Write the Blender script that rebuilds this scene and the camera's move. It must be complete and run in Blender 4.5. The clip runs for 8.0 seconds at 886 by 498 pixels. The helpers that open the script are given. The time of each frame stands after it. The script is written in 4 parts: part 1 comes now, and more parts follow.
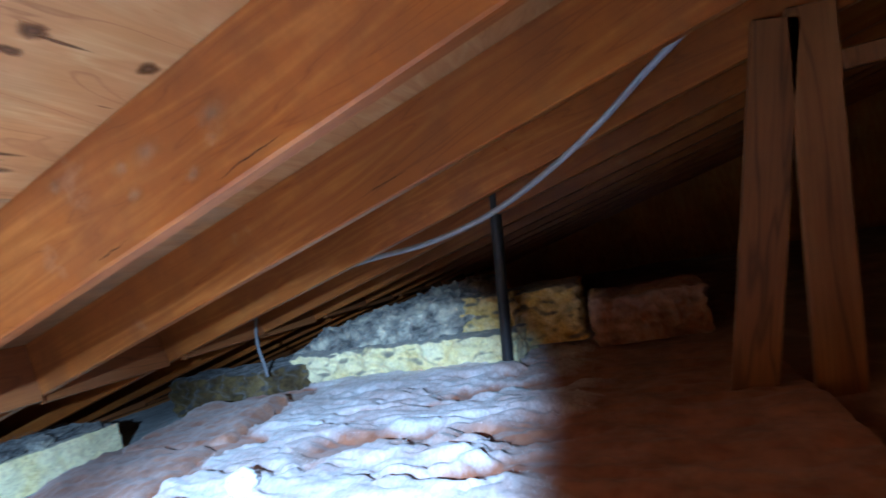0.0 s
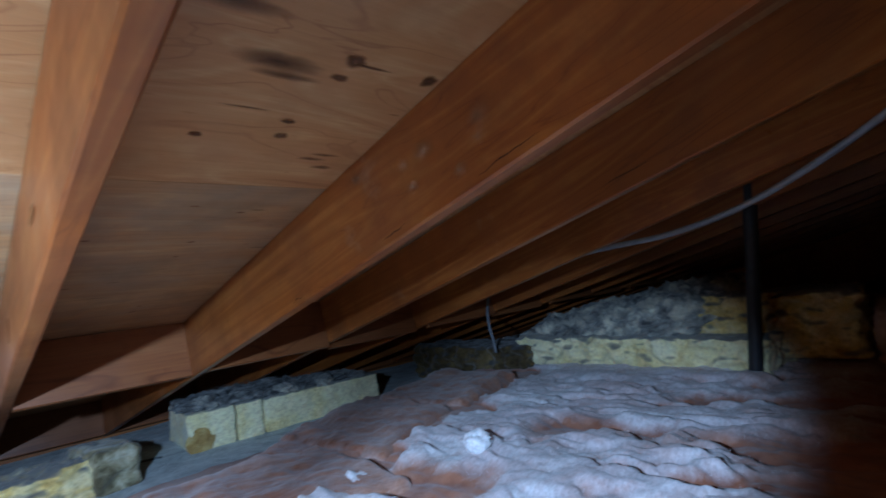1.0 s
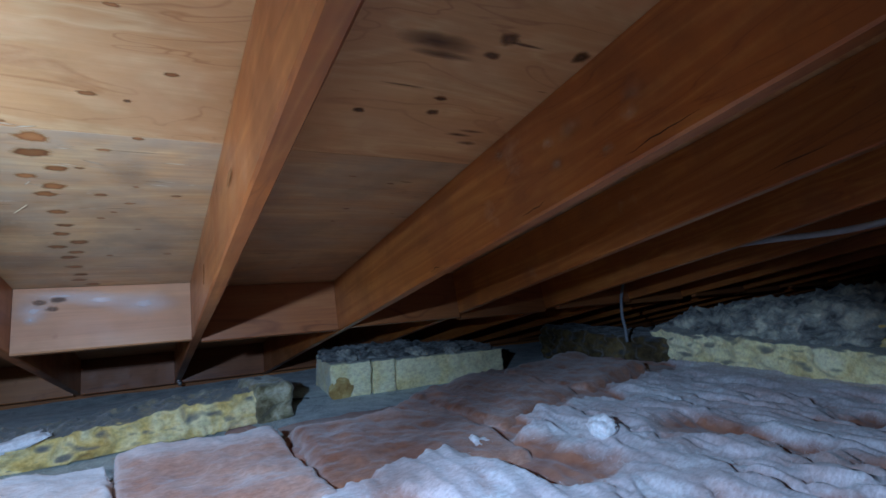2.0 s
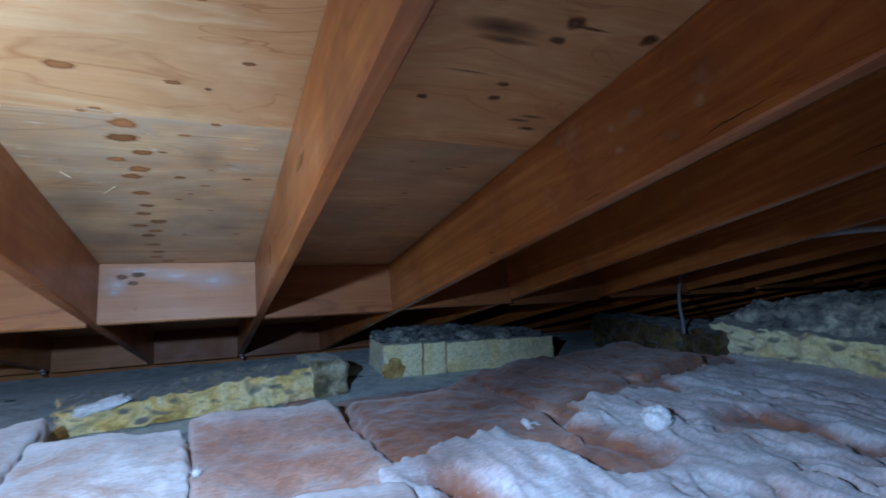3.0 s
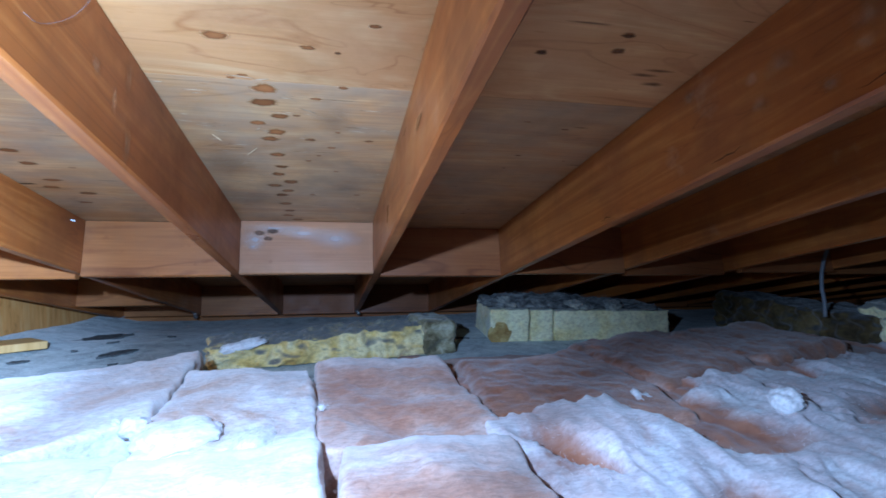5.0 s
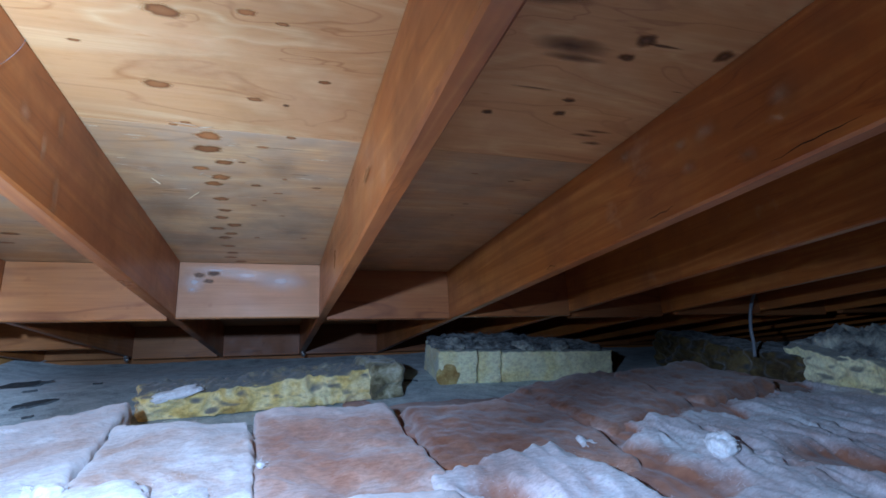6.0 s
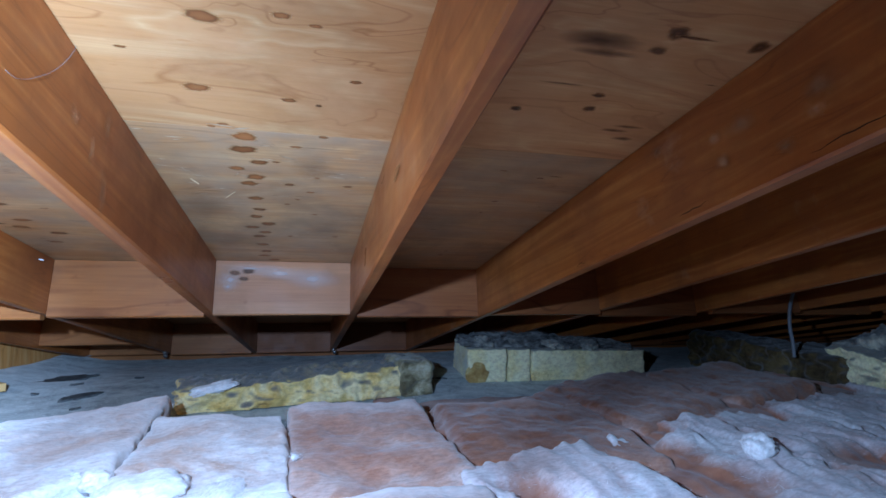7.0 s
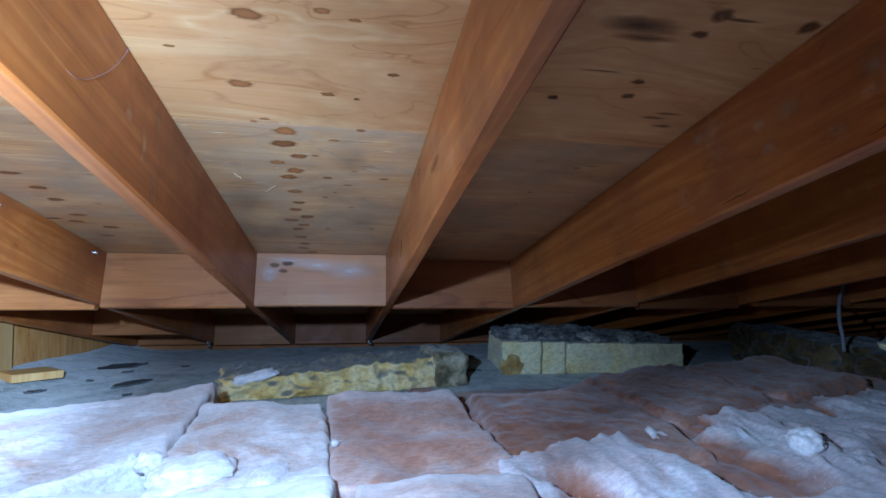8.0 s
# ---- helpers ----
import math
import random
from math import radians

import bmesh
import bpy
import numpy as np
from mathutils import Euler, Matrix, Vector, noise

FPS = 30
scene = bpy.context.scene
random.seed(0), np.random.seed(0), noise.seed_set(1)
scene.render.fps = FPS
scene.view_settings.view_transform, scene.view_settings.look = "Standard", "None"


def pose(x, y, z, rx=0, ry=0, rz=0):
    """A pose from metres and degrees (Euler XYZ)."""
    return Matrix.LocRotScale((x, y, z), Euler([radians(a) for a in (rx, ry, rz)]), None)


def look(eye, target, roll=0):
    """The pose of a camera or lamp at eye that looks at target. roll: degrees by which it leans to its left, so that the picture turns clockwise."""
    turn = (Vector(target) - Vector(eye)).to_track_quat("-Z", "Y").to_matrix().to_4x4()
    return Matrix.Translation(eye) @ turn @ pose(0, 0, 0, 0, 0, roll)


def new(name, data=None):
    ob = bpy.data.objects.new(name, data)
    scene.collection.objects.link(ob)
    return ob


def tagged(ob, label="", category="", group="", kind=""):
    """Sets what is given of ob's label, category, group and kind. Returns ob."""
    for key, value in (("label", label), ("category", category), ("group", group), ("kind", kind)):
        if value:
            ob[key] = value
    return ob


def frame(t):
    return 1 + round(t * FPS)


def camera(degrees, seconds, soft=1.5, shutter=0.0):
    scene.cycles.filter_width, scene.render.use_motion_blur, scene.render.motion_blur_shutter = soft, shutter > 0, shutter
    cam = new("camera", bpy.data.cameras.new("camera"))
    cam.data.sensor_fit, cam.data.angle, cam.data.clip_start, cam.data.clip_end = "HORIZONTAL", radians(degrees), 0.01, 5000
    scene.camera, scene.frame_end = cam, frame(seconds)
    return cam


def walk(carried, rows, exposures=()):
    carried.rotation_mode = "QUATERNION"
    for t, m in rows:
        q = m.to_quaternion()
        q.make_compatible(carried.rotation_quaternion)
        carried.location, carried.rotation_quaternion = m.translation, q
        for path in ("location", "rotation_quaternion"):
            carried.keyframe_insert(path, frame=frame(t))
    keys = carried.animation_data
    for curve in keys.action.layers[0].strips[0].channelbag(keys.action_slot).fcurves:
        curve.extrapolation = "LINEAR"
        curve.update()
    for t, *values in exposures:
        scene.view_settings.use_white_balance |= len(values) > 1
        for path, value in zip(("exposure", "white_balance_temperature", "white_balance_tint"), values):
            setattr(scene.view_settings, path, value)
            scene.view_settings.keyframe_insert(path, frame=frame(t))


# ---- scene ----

SIZE = 1.5     # the plan below is drawn in units of 1.5 m: rafters at 24 inches, 2 x 10 lumber
GROW = Matrix.Scale(SIZE, 4)
TILT = Matrix.Rotation(radians(-14.04), 4, "X")  # the roof falls 3 in 12 towards the eave (+y)
PATH = [
    (0, (0.371, -1.464, -0.369), (2.229, -0.762, -0.137), -24.1),
    (0.5, (0.354, -1.462, -0.359), (2.02, -0.423, 0.022), -21.3),
    (1, (0.323, -1.468, -0.366), (1.709, -0.11, 0.116), -17.0),
    (1.5, (0.307, -1.475, -0.373), (1.411, 0.107, 0.153), -12.1),
    (2.8, (0.297, -1.474, -0.372), (1.18, 0.252, 0.118), -7.4),
    (3, (0.286, -1.479, -0.375), (1.097, 0.284, 0.111), -6.7),
    (3.5, (0.266, -1.498, -0.378), (0.788, 0.375, 0.09), -4.2),
    (4, (0.259, -1.503, -0.382), (0.567, 0.42, 0.074), -2.4),
    (4.5, (0.258, -1.502, -0.383), (0.507, 0.432, 0.061), -1.3),
    (5, (0.275, -1.483, -0.391), (0.693, 0.431, 0.011), -2.2),
    (5.2, (0.275, -1.495, -0.379), (0.771, 0.396, 0.044), -2.6),
    (6.3, (0.279, -1.489, -0.367), (0.884, 0.34, 0.17), -3.2),
    (6.5, (0.274, -1.495, -0.371), (0.868, 0.338, 0.165), -3.5),
    (7, (0.275, -1.495, -0.373), (0.772, 0.369, 0.154), -2.4),
    (7.5, (0.268, -1.498, -0.376), (0.703, 0.386, 0.138), -2.2),
    (8, (0.268, -1.498, -0.378), (0.643, 0.4, 0.128), -1.7),
]
cam = camera(81.3, 8.0, soft=1.6, shutter=0.3)
walk(cam, [(t, TILT @ look(Vector(eye) * SIZE, Vector(target) * SIZE, roll)) for t, eye, target, roll in PATH],
     [(0, 1.65, 6300, 5), (0.3, 1.2, 6400, 8), (0.5, 0.48, 6800, 17), (1, -0.22, 6350, 9), (1.5, -0.58, 6400, 10), (2.8, -0.62, 6150, 8), (3, -0.68, 6100, 8), (3.5, -1.22, 6400, 12), (4, -1.0, 5800, 6), (4.5, -0.55, 5650, 5), (5, -0.40, 6000, 11), (5.2, -0.42, 6050, 11), (6.3, -0.50, 6250, 12), (7, -0.56, 6200, 12), (7.5, -0.6, 6200, 11), (8, -0.72, 6200, 11)])

# ---- light and exposure ----
world = bpy.data.worlds.new("world")
scene.world = world
world.use_nodes = True
world.node_tree.nodes["Background"].inputs[0].default_value = (0.30, 0.36, 0.45, 1)
world.node_tree.nodes["Background"].inputs[1].default_value = 0.02


def spot_at_torch(name, energy, target, cone, blend):
    """One spot at the head torch's place: its wide spill, its bright beam, or an added fill."""
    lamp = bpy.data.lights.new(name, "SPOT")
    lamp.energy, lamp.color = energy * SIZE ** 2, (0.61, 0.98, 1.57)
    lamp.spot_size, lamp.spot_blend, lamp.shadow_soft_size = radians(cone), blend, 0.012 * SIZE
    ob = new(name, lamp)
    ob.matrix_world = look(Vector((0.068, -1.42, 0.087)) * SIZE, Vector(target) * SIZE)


spot_at_torch("torch_spill", 12.5, (-0.16, 0.0, -0.38), 158, 0.6)
spot_at_torch("torch_beam", 60.0, (-0.12, -0.20, -0.44), 114, 0.75)
# Two fill spots added to brighten the right and left; not torch reflectors.
spot_at_torch("torch_side_beam", 60.0, (1.127, -0.857, -0.385), 43, 0.65)
spot_at_torch("torch_left_beam", 215.0, (-1.08, 0.33, -0.44), 42, 0.95)


# ---- materials ----
def nodes_of(name, rough=0.6, spec=0.4):
    m = bpy.data.materials.new(name)
    m.use_nodes = True
    nt = m.node_tree
    b = nt.nodes["Principled BSDF"]
    b.inputs["Roughness"].default_value = rough
    b.inputs["Specular IOR Level"].default_value = spec
    return m, nt, b


def add(nt, kind, **kw):
    n = nt.nodes.new(kind)
    for k, v in kw.items():
        if k in n.inputs:
            n.inputs[k].default_value = v
    return n


def ramp(nt, fac, stops):
    r = nt.nodes.new("ShaderNodeValToRGB")
    els = r.color_ramp.elements
    while len(els) < len(stops):
        els.new(0.5)
    for e, (p, c) in zip(els, stops):
        e.position, e.color = p, (*c, 1)
    nt.links.new(fac, r.inputs[0])
    return r.outputs[0]


def mixed(nt, fac, a, b, mode="MIX"):
    m = nt.nodes.new("ShaderNodeMix")
    m.data_type, m.blend_type = "RGBA", mode
    for sock, v in ((m.inputs[0], fac), (m.inputs[6], a), (m.inputs[7], b)):
        if isinstance(v, (int, float)):
            sock.default_value = v
        elif isinstance(v, tuple):
            sock.default_value = (*v, 1)
        else:
            nt.links.new(v, sock)
    return m.outputs[2]


def coords(nt, scale, loc=(0, 0, 0), shift=True):
    tc = nt.nodes.new("ShaderNodeTexCoord")
    mp = nt.nodes.new("ShaderNodeMapping")
    mp.inputs["Scale"].default_value = scale
    mp.inputs["Location"].default_value = loc
    src = tc.outputs["Object"]
    if shift:
        oi = nt.nodes.new("ShaderNodeObjectInfo")
        mul = nt.nodes.new("ShaderNodeMath")
        mul.operation = "MULTIPLY"
        mul.inputs[1].default_value = 37.0
        nt.links.new(oi.outputs["Random"], mul.inputs[0])
        ad = nt.nodes.new("ShaderNodeVectorMath")
        ad.operation = "ADD"
        nt.links.new(src, ad.inputs[0])
        nt.links.new(mul.outputs[0], ad.inputs[1])
        src = ad.outputs[0]
    nt.links.new(src, mp.inputs[0])
    return mp.outputs[0]


def tex(nt, vec, scale, detail=4, rough=0.6, distort=0.0):
    n = add(nt, "ShaderNodeTexNoise", Scale=scale, Detail=detail, Roughness=rough, Distortion=distort)
    nt.links.new(vec, n.inputs["Vector"])
    return n.outputs["Fac"]


def bump(nt, b, height, strength, dist=0.002):
    n = add(nt, "ShaderNodeBump", Strength=strength, Distance=dist)
    nt.links.new(height, n.inputs["Height"])
    nt.links.new(n.outputs[0], b.inputs["Normal"])


def wood(name, dark, mid, light, along, rough=0.5, spec=0.4, rings=9.0, stain=(0.10, 0.05, 0.03), stain_at=(0.62, 0.8), relief=0.25, wave=0.9, scuff=None, swirl=0.8, mottle=None, streaks=0.26, fleck=0.6):
    """Sawn wood or veneer with its grain along one axis of the piece."""
    m, nt, b = nodes_of(name, rough, spec)
    long = [1.0 if a == along else 1.0 for a in "xyz"]
    stretch = tuple(wave if a == along else 12.0 for a in "xyz")
    fine = tuple(5.0 if a == along else 170.0 for a in "xyz")
    v1, v2, v3 = coords(nt, stretch), coords(nt, fine), coords(nt, tuple(long))
    # growth rings: bands of a stretched noise
    broad = tex(nt, v1, 0.55, 3, 0.55, swirl)
    mul = nt.nodes.new("ShaderNodeMath")
    mul.operation = "MULTIPLY"
    mul.inputs[1].default_value = rings
    nt.links.new(broad, mul.inputs[0])
    fr = nt.nodes.new("ShaderNodeMath")
    fr.operation = "PINGPONG"
    fr.inputs[1].default_value = 1.0
    nt.links.new(mul.outputs[0], fr.inputs[0])
    base = ramp(nt, fr.outputs[0], [(0.0, light), (0.55, mid), (0.9, mid), (1.0, dark)])
    grain = tex(nt, v2, 1.0, 4, 0.7)
    col = mixed(nt, ramp(nt, grain, [(0.35, (1.6 * streaks,) * 3), (0.60, (0, 0, 0))]), base, dark)
    streak = tex(nt, coords(nt, tuple(3.2 if a == along else 62.0 for a in "xyz")), 1.0, 5, 0.7, 0.3)
    col = mixed(nt, ramp(nt, streak, [(0.36, (streaks,) * 3), (0.50, (0, 0, 0))]), col, dark)
    blot = tex(nt, v3, 5.0, 5, 0.65)
    col = mixed(nt, ramp(nt, blot, [(stain_at[0], (0, 0, 0)), (stain_at[1], (0.75, 0.75, 0.75))]), col, stain)
    tone = ramp(nt, tex(nt, v3, 2.2, 3), [(0.3, (0.72, 0.70, 0.68)), (0.7, (1.08, 1.06, 1.04))])
    col = mixed(nt, 1.0, col, tone, "MULTIPLY")
    if mottle:   # broad greyish weathering and small dark flecks
        mo = tex(nt, coords(nt, (1.0, 1.6, 1.0)), 6.0, 7, 0.72)
        col = mixed(nt, ramp(nt, mo, [(0.42, (0, 0, 0)), (0.66, (0.62, 0.62, 0.62))]), col, mottle)
        fl = tex(nt, coords(nt, (26, 110, 26)), 1.0, 2, 0.5)
        col = mixed(nt, ramp(nt, fl, [(0.68, (0, 0, 0)), (0.76, (fleck,) * 3)]), col, dark)
    if scuff:   # pale rubbed and dusty marks
        sc = tex(nt, coords(nt, (7, 7, 7)), 1.0, 6, 0.62)
        col = mixed(nt, ramp(nt, sc, [(0.64, (0, 0, 0)), (0.80, (0.5, 0.5, 0.5))]), col, scuff)
    nt.links.new(col, b.inputs["Base Color"])
    rg = ramp(nt, blot, [(0.3, (rough - 0.12,) * 3), (0.7, (rough + 0.15,) * 3)])
    nt.links.new(rg, b.inputs["Roughness"])
    bump(nt, b, grain, relief, 0.0015)
    return m


M_PLY = wood("plywood", (0.45, 0.185, 0.062), (0.64, 0.315, 0.122), (0.74, 0.435, 0.20), "x", 0.42, 0.4, 10.0, (0.46, 0.22, 0.085), (0.48, 0.72), wave=3.4, swirl=1.5, mottle=(0.54, 0.27, 0.12), streaks=0.2)
M_PLY_GREY = wood("weathered_plywood", (0.40, 0.19, 0.075), (0.60, 0.32, 0.135), (0.69, 0.425, 0.205), "x", 0.45, 0.4, 7.0, (0.34, 0.23, 0.14), (0.46, 0.66), wave=2.4, swirl=1.2, mottle=(0.37, 0.27, 0.18), streaks=0.3)
M_RAFTER = wood("rafter_wood", (0.30, 0.080, 0.017), (0.43, 0.124, 0.025), (0.54, 0.188, 0.044), "y", 0.38, 0.3, 16.0, (0.16, 0.055, 0.024), (0.5, 0.78), scuff=(0.50, 0.33, 0.21), swirl=1.3, mottle=(0.29, 0.085, 0.024), streaks=0.16, fleck=0.35)
_coat = M_RAFTER.node_tree.nodes["Principled BSDF"]       # planed faces keep a dull shine
_coat.inputs["Coat Weight"].default_value, _coat.inputs["Coat Roughness"].default_value = 0.22, 0.30
M_BLOCK = wood("blocking_wood", (0.28, 0.085, 0.022), (0.50, 0.18, 0.050), (0.58, 0.24, 0.08), "x", 0.5, 0.4, 5.0, (0.20, 0.08, 0.035), (0.55, 0.8), wave=1.6, mottle=(0.36, 0.14, 0.05))
# Same blocking wood in darker colours, standing in for shade in these bays.
M_BLOCK_SHADED = wood("shaded_blocking_wood", (0.20, 0.055, 0.016), (0.37, 0.120, 0.036), (0.43, 0.16, 0.054), "x", 0.5, 0.4, 5.0, (0.15, 0.055, 0.025), (0.55, 0.8), wave=1.6, mottle=(0.27, 0.095, 0.036))
M_PLATE = wood("dusty_plate_wood", (0.16, 0.13, 0.10), (0.26, 0.22, 0.18), (0.34, 0.31, 0.27), "y", 0.7, 0.3, 5.0, (0.30, 0.31, 0.31), (0.4, 0.7))
M_BLOCK_STAINED = wood("stained_blocking_wood", (0.26, 0.095, 0.033), (0.45, 0.185, 0.075), (0.52, 0.24, 0.105), "x", 0.45, 0.4, 5.0, (0.33, 0.15, 0.07), (0.52, 0.72), mottle=(0.38, 0.17, 0.08))
M_WALLPLY = wood("wall_plywood", (0.56, 0.22, 0.055), (0.84, 0.38, 0.11), (0.90, 0.50, 0.19), "z", 0.55, 0.35, 10.0, (0.5, 0.26, 0.10), (0.6, 0.8), wave=2.4, swirl=2.0)
M_STUD = wood("stud_wood", (0.58, 0.29, 0.09), (0.82, 0.47, 0.17), (0.88, 0.56, 0.24), "z", 0.5, 0.4, 5.0, (0.4, 0.24, 0.12))
M_POST = wood("post_wood", (0.15, 0.05, 0.018), (0.31, 0.115, 0.038), (0.38, 0.16, 0.06), "z", 0.55, 0.4, 6.0, (0.16, 0.07, 0.04))


def plain(name, col, rough=0.5, metal=0.0, var=0.25, scale=30.0):
    m, nt, b = nodes_of(name, rough)
    b.inputs["Metallic"].default_value = metal
    v = coords(nt, (1, 1, 1))
    n = tex(nt, v, scale, 5)
    lo, hi = tuple(c * (1 - var) for c in col), tuple(min(1, c * (1 + var)) for c in col)
    nt.links.new(ramp(nt, n, [(0.3, lo), (0.7, hi)]), b.inputs["Base Color"])
    bump(nt, b, n, 0.2, 0.001)
    return m



def inlay(name, stops, cover, rough=0.5):
    """A mark in the wood: its colour runs from rim (0) to core (1), and its edge fades into the grain."""
    m, nt, b = nodes_of(name, rough, 0.35)
    a = nt.nodes.new("ShaderNodeAttribute")
    a.attribute_name = "core"
    wob = nt.nodes.new("ShaderNodeMath")
    wob.operation = "MULTIPLY_ADD"
    wob.inputs[1].default_value = 0.2
    nt.links.new(tex(nt, coords(nt, (50, 130, 50)), 1.0, 4, 0.7), wob.inputs[0])
    nt.links.new(a.outputs["Fac"], wob.inputs[2])
    sub = nt.nodes.new("ShaderNodeMath")
    sub.operation = "SUBTRACT"
    sub.inputs[1].default_value = 0.1
    nt.links.new(wob.outputs[0], sub.inputs[0])
    col = ramp(nt, sub.outputs[0], stops)
    oi = nt.nodes.new("ShaderNodeObjectInfo")
    col = mixed(nt, 1.0, col, ramp(nt, oi.outputs["Random"], [(0.0, (0.7, 0.66, 0.62)), (1.0, (1.2, 1.18, 1.15))]), "MULTIPLY")
    nt.links.new(col, b.inputs["Base Color"])
    nt.links.new(ramp(nt, sub.outputs[0], cover), b.inputs["Alpha"])
    return m


M_KNOT = inlay("knot", [(0.0, (0.56, 0.30, 0.13)), (0.30, (0.46, 0.21, 0.07)), (0.40, (0.17, 0.055, 0.016)), (0.52, (0.30, 0.105, 0.03)), (1.0, (0.36, 0.14, 0.045))], [(0.0, (0, 0, 0)), (0.25, (0.35,) * 3), (0.40, (0.95,) * 3), (1.0, (0.9,) * 3)])
M_DARK_KNOT = inlay("dark_knot", [(0.0, (0.40, 0.20, 0.08)), (0.35, (0.22, 0.085, 0.028)), (0.6, (0.085, 0.036, 0.016)), (1.0, (0.17, 0.07, 0.028))], [(0.0, (0, 0, 0)), (0.4, (0.65,) * 3), (1.0, (0.9,) * 3)])
M_RESIN = inlay("dark_stain", [(0.0, (0.30, 0.15, 0.06)), (0.5, (0.14, 0.07, 0.035)), (1.0, (0.10, 0.055, 0.03))], [(0.0, (0, 0, 0)), (0.5, (0.45,) * 3), (1.0, (0.7,) * 3)])
M_SLIVER = inlay("pale_sliver", [(0.0, (0.62, 0.45, 0.28)), (1.0, (0.78, 0.66, 0.48))], [(0.0, (0, 0, 0)), (0.4, (0.7,) * 3), (1.0, (0.9,) * 3)])
M_GREY_PATCH = inlay("grey_patch", [(0.0, (0.34, 0.26, 0.19)), (1.0, (0.27, 0.23, 0.19))], [(0.0, (0, 0, 0)), (0.5, (0.16,) * 3), (1.0, (0.30,) * 3)])
M_BLOOM = inlay("white_bloom", [(0.0, (0.55, 0.48, 0.45)), (1.0, (0.74, 0.72, 0.73))], [(0.1, (0, 0, 0)), (0.7, (0.25,) * 3), (1.0, (0.45,) * 3)], 0.8)
M_RESIN_DARK = plain("crack_dark", (0.035, 0.014, 0.006), 0.8, 0, 0.3, 60)
M_GAP = plain("joint_shadow", (0.16, 0.09, 0.045), 0.8, 0, 0.2, 60)
M_STEEL = plain("galvanised_steel", (0.62, 0.64, 0.66), 0.35, 0.9, 0.15, 120)
M_CABLE = plain("grey_cable_jacket", (0.42, 0.44, 0.48), 0.45, 0, 0.12, 40)
M_PIPE = plain("dark_pipe", (0.035, 0.035, 0.04), 0.5, 0, 0.3, 30)
M_SPLINTER = plain("pale_splinter", (0.7, 0.52, 0.3), 0.6, 0, 0.2, 60)


def frayed(nt, fac, noise_fac):
    """A mask whose edge is broken up by a noise."""
    m = nt.nodes.new("ShaderNodeMath")
    m.operation = "MULTIPLY_ADD"
    m.inputs[1].default_value = 1.1
    nt.links.new(noise_fac, m.inputs[0])
    nt.links.new(fac, m.inputs[2])
    s = nt.nodes.new("ShaderNodeMath")
    s.operation = "SUBTRACT"
    s.inputs[1].default_value = 0.55
    nt.links.new(m.outputs[0], s.inputs[0])
    return s.outputs[0]


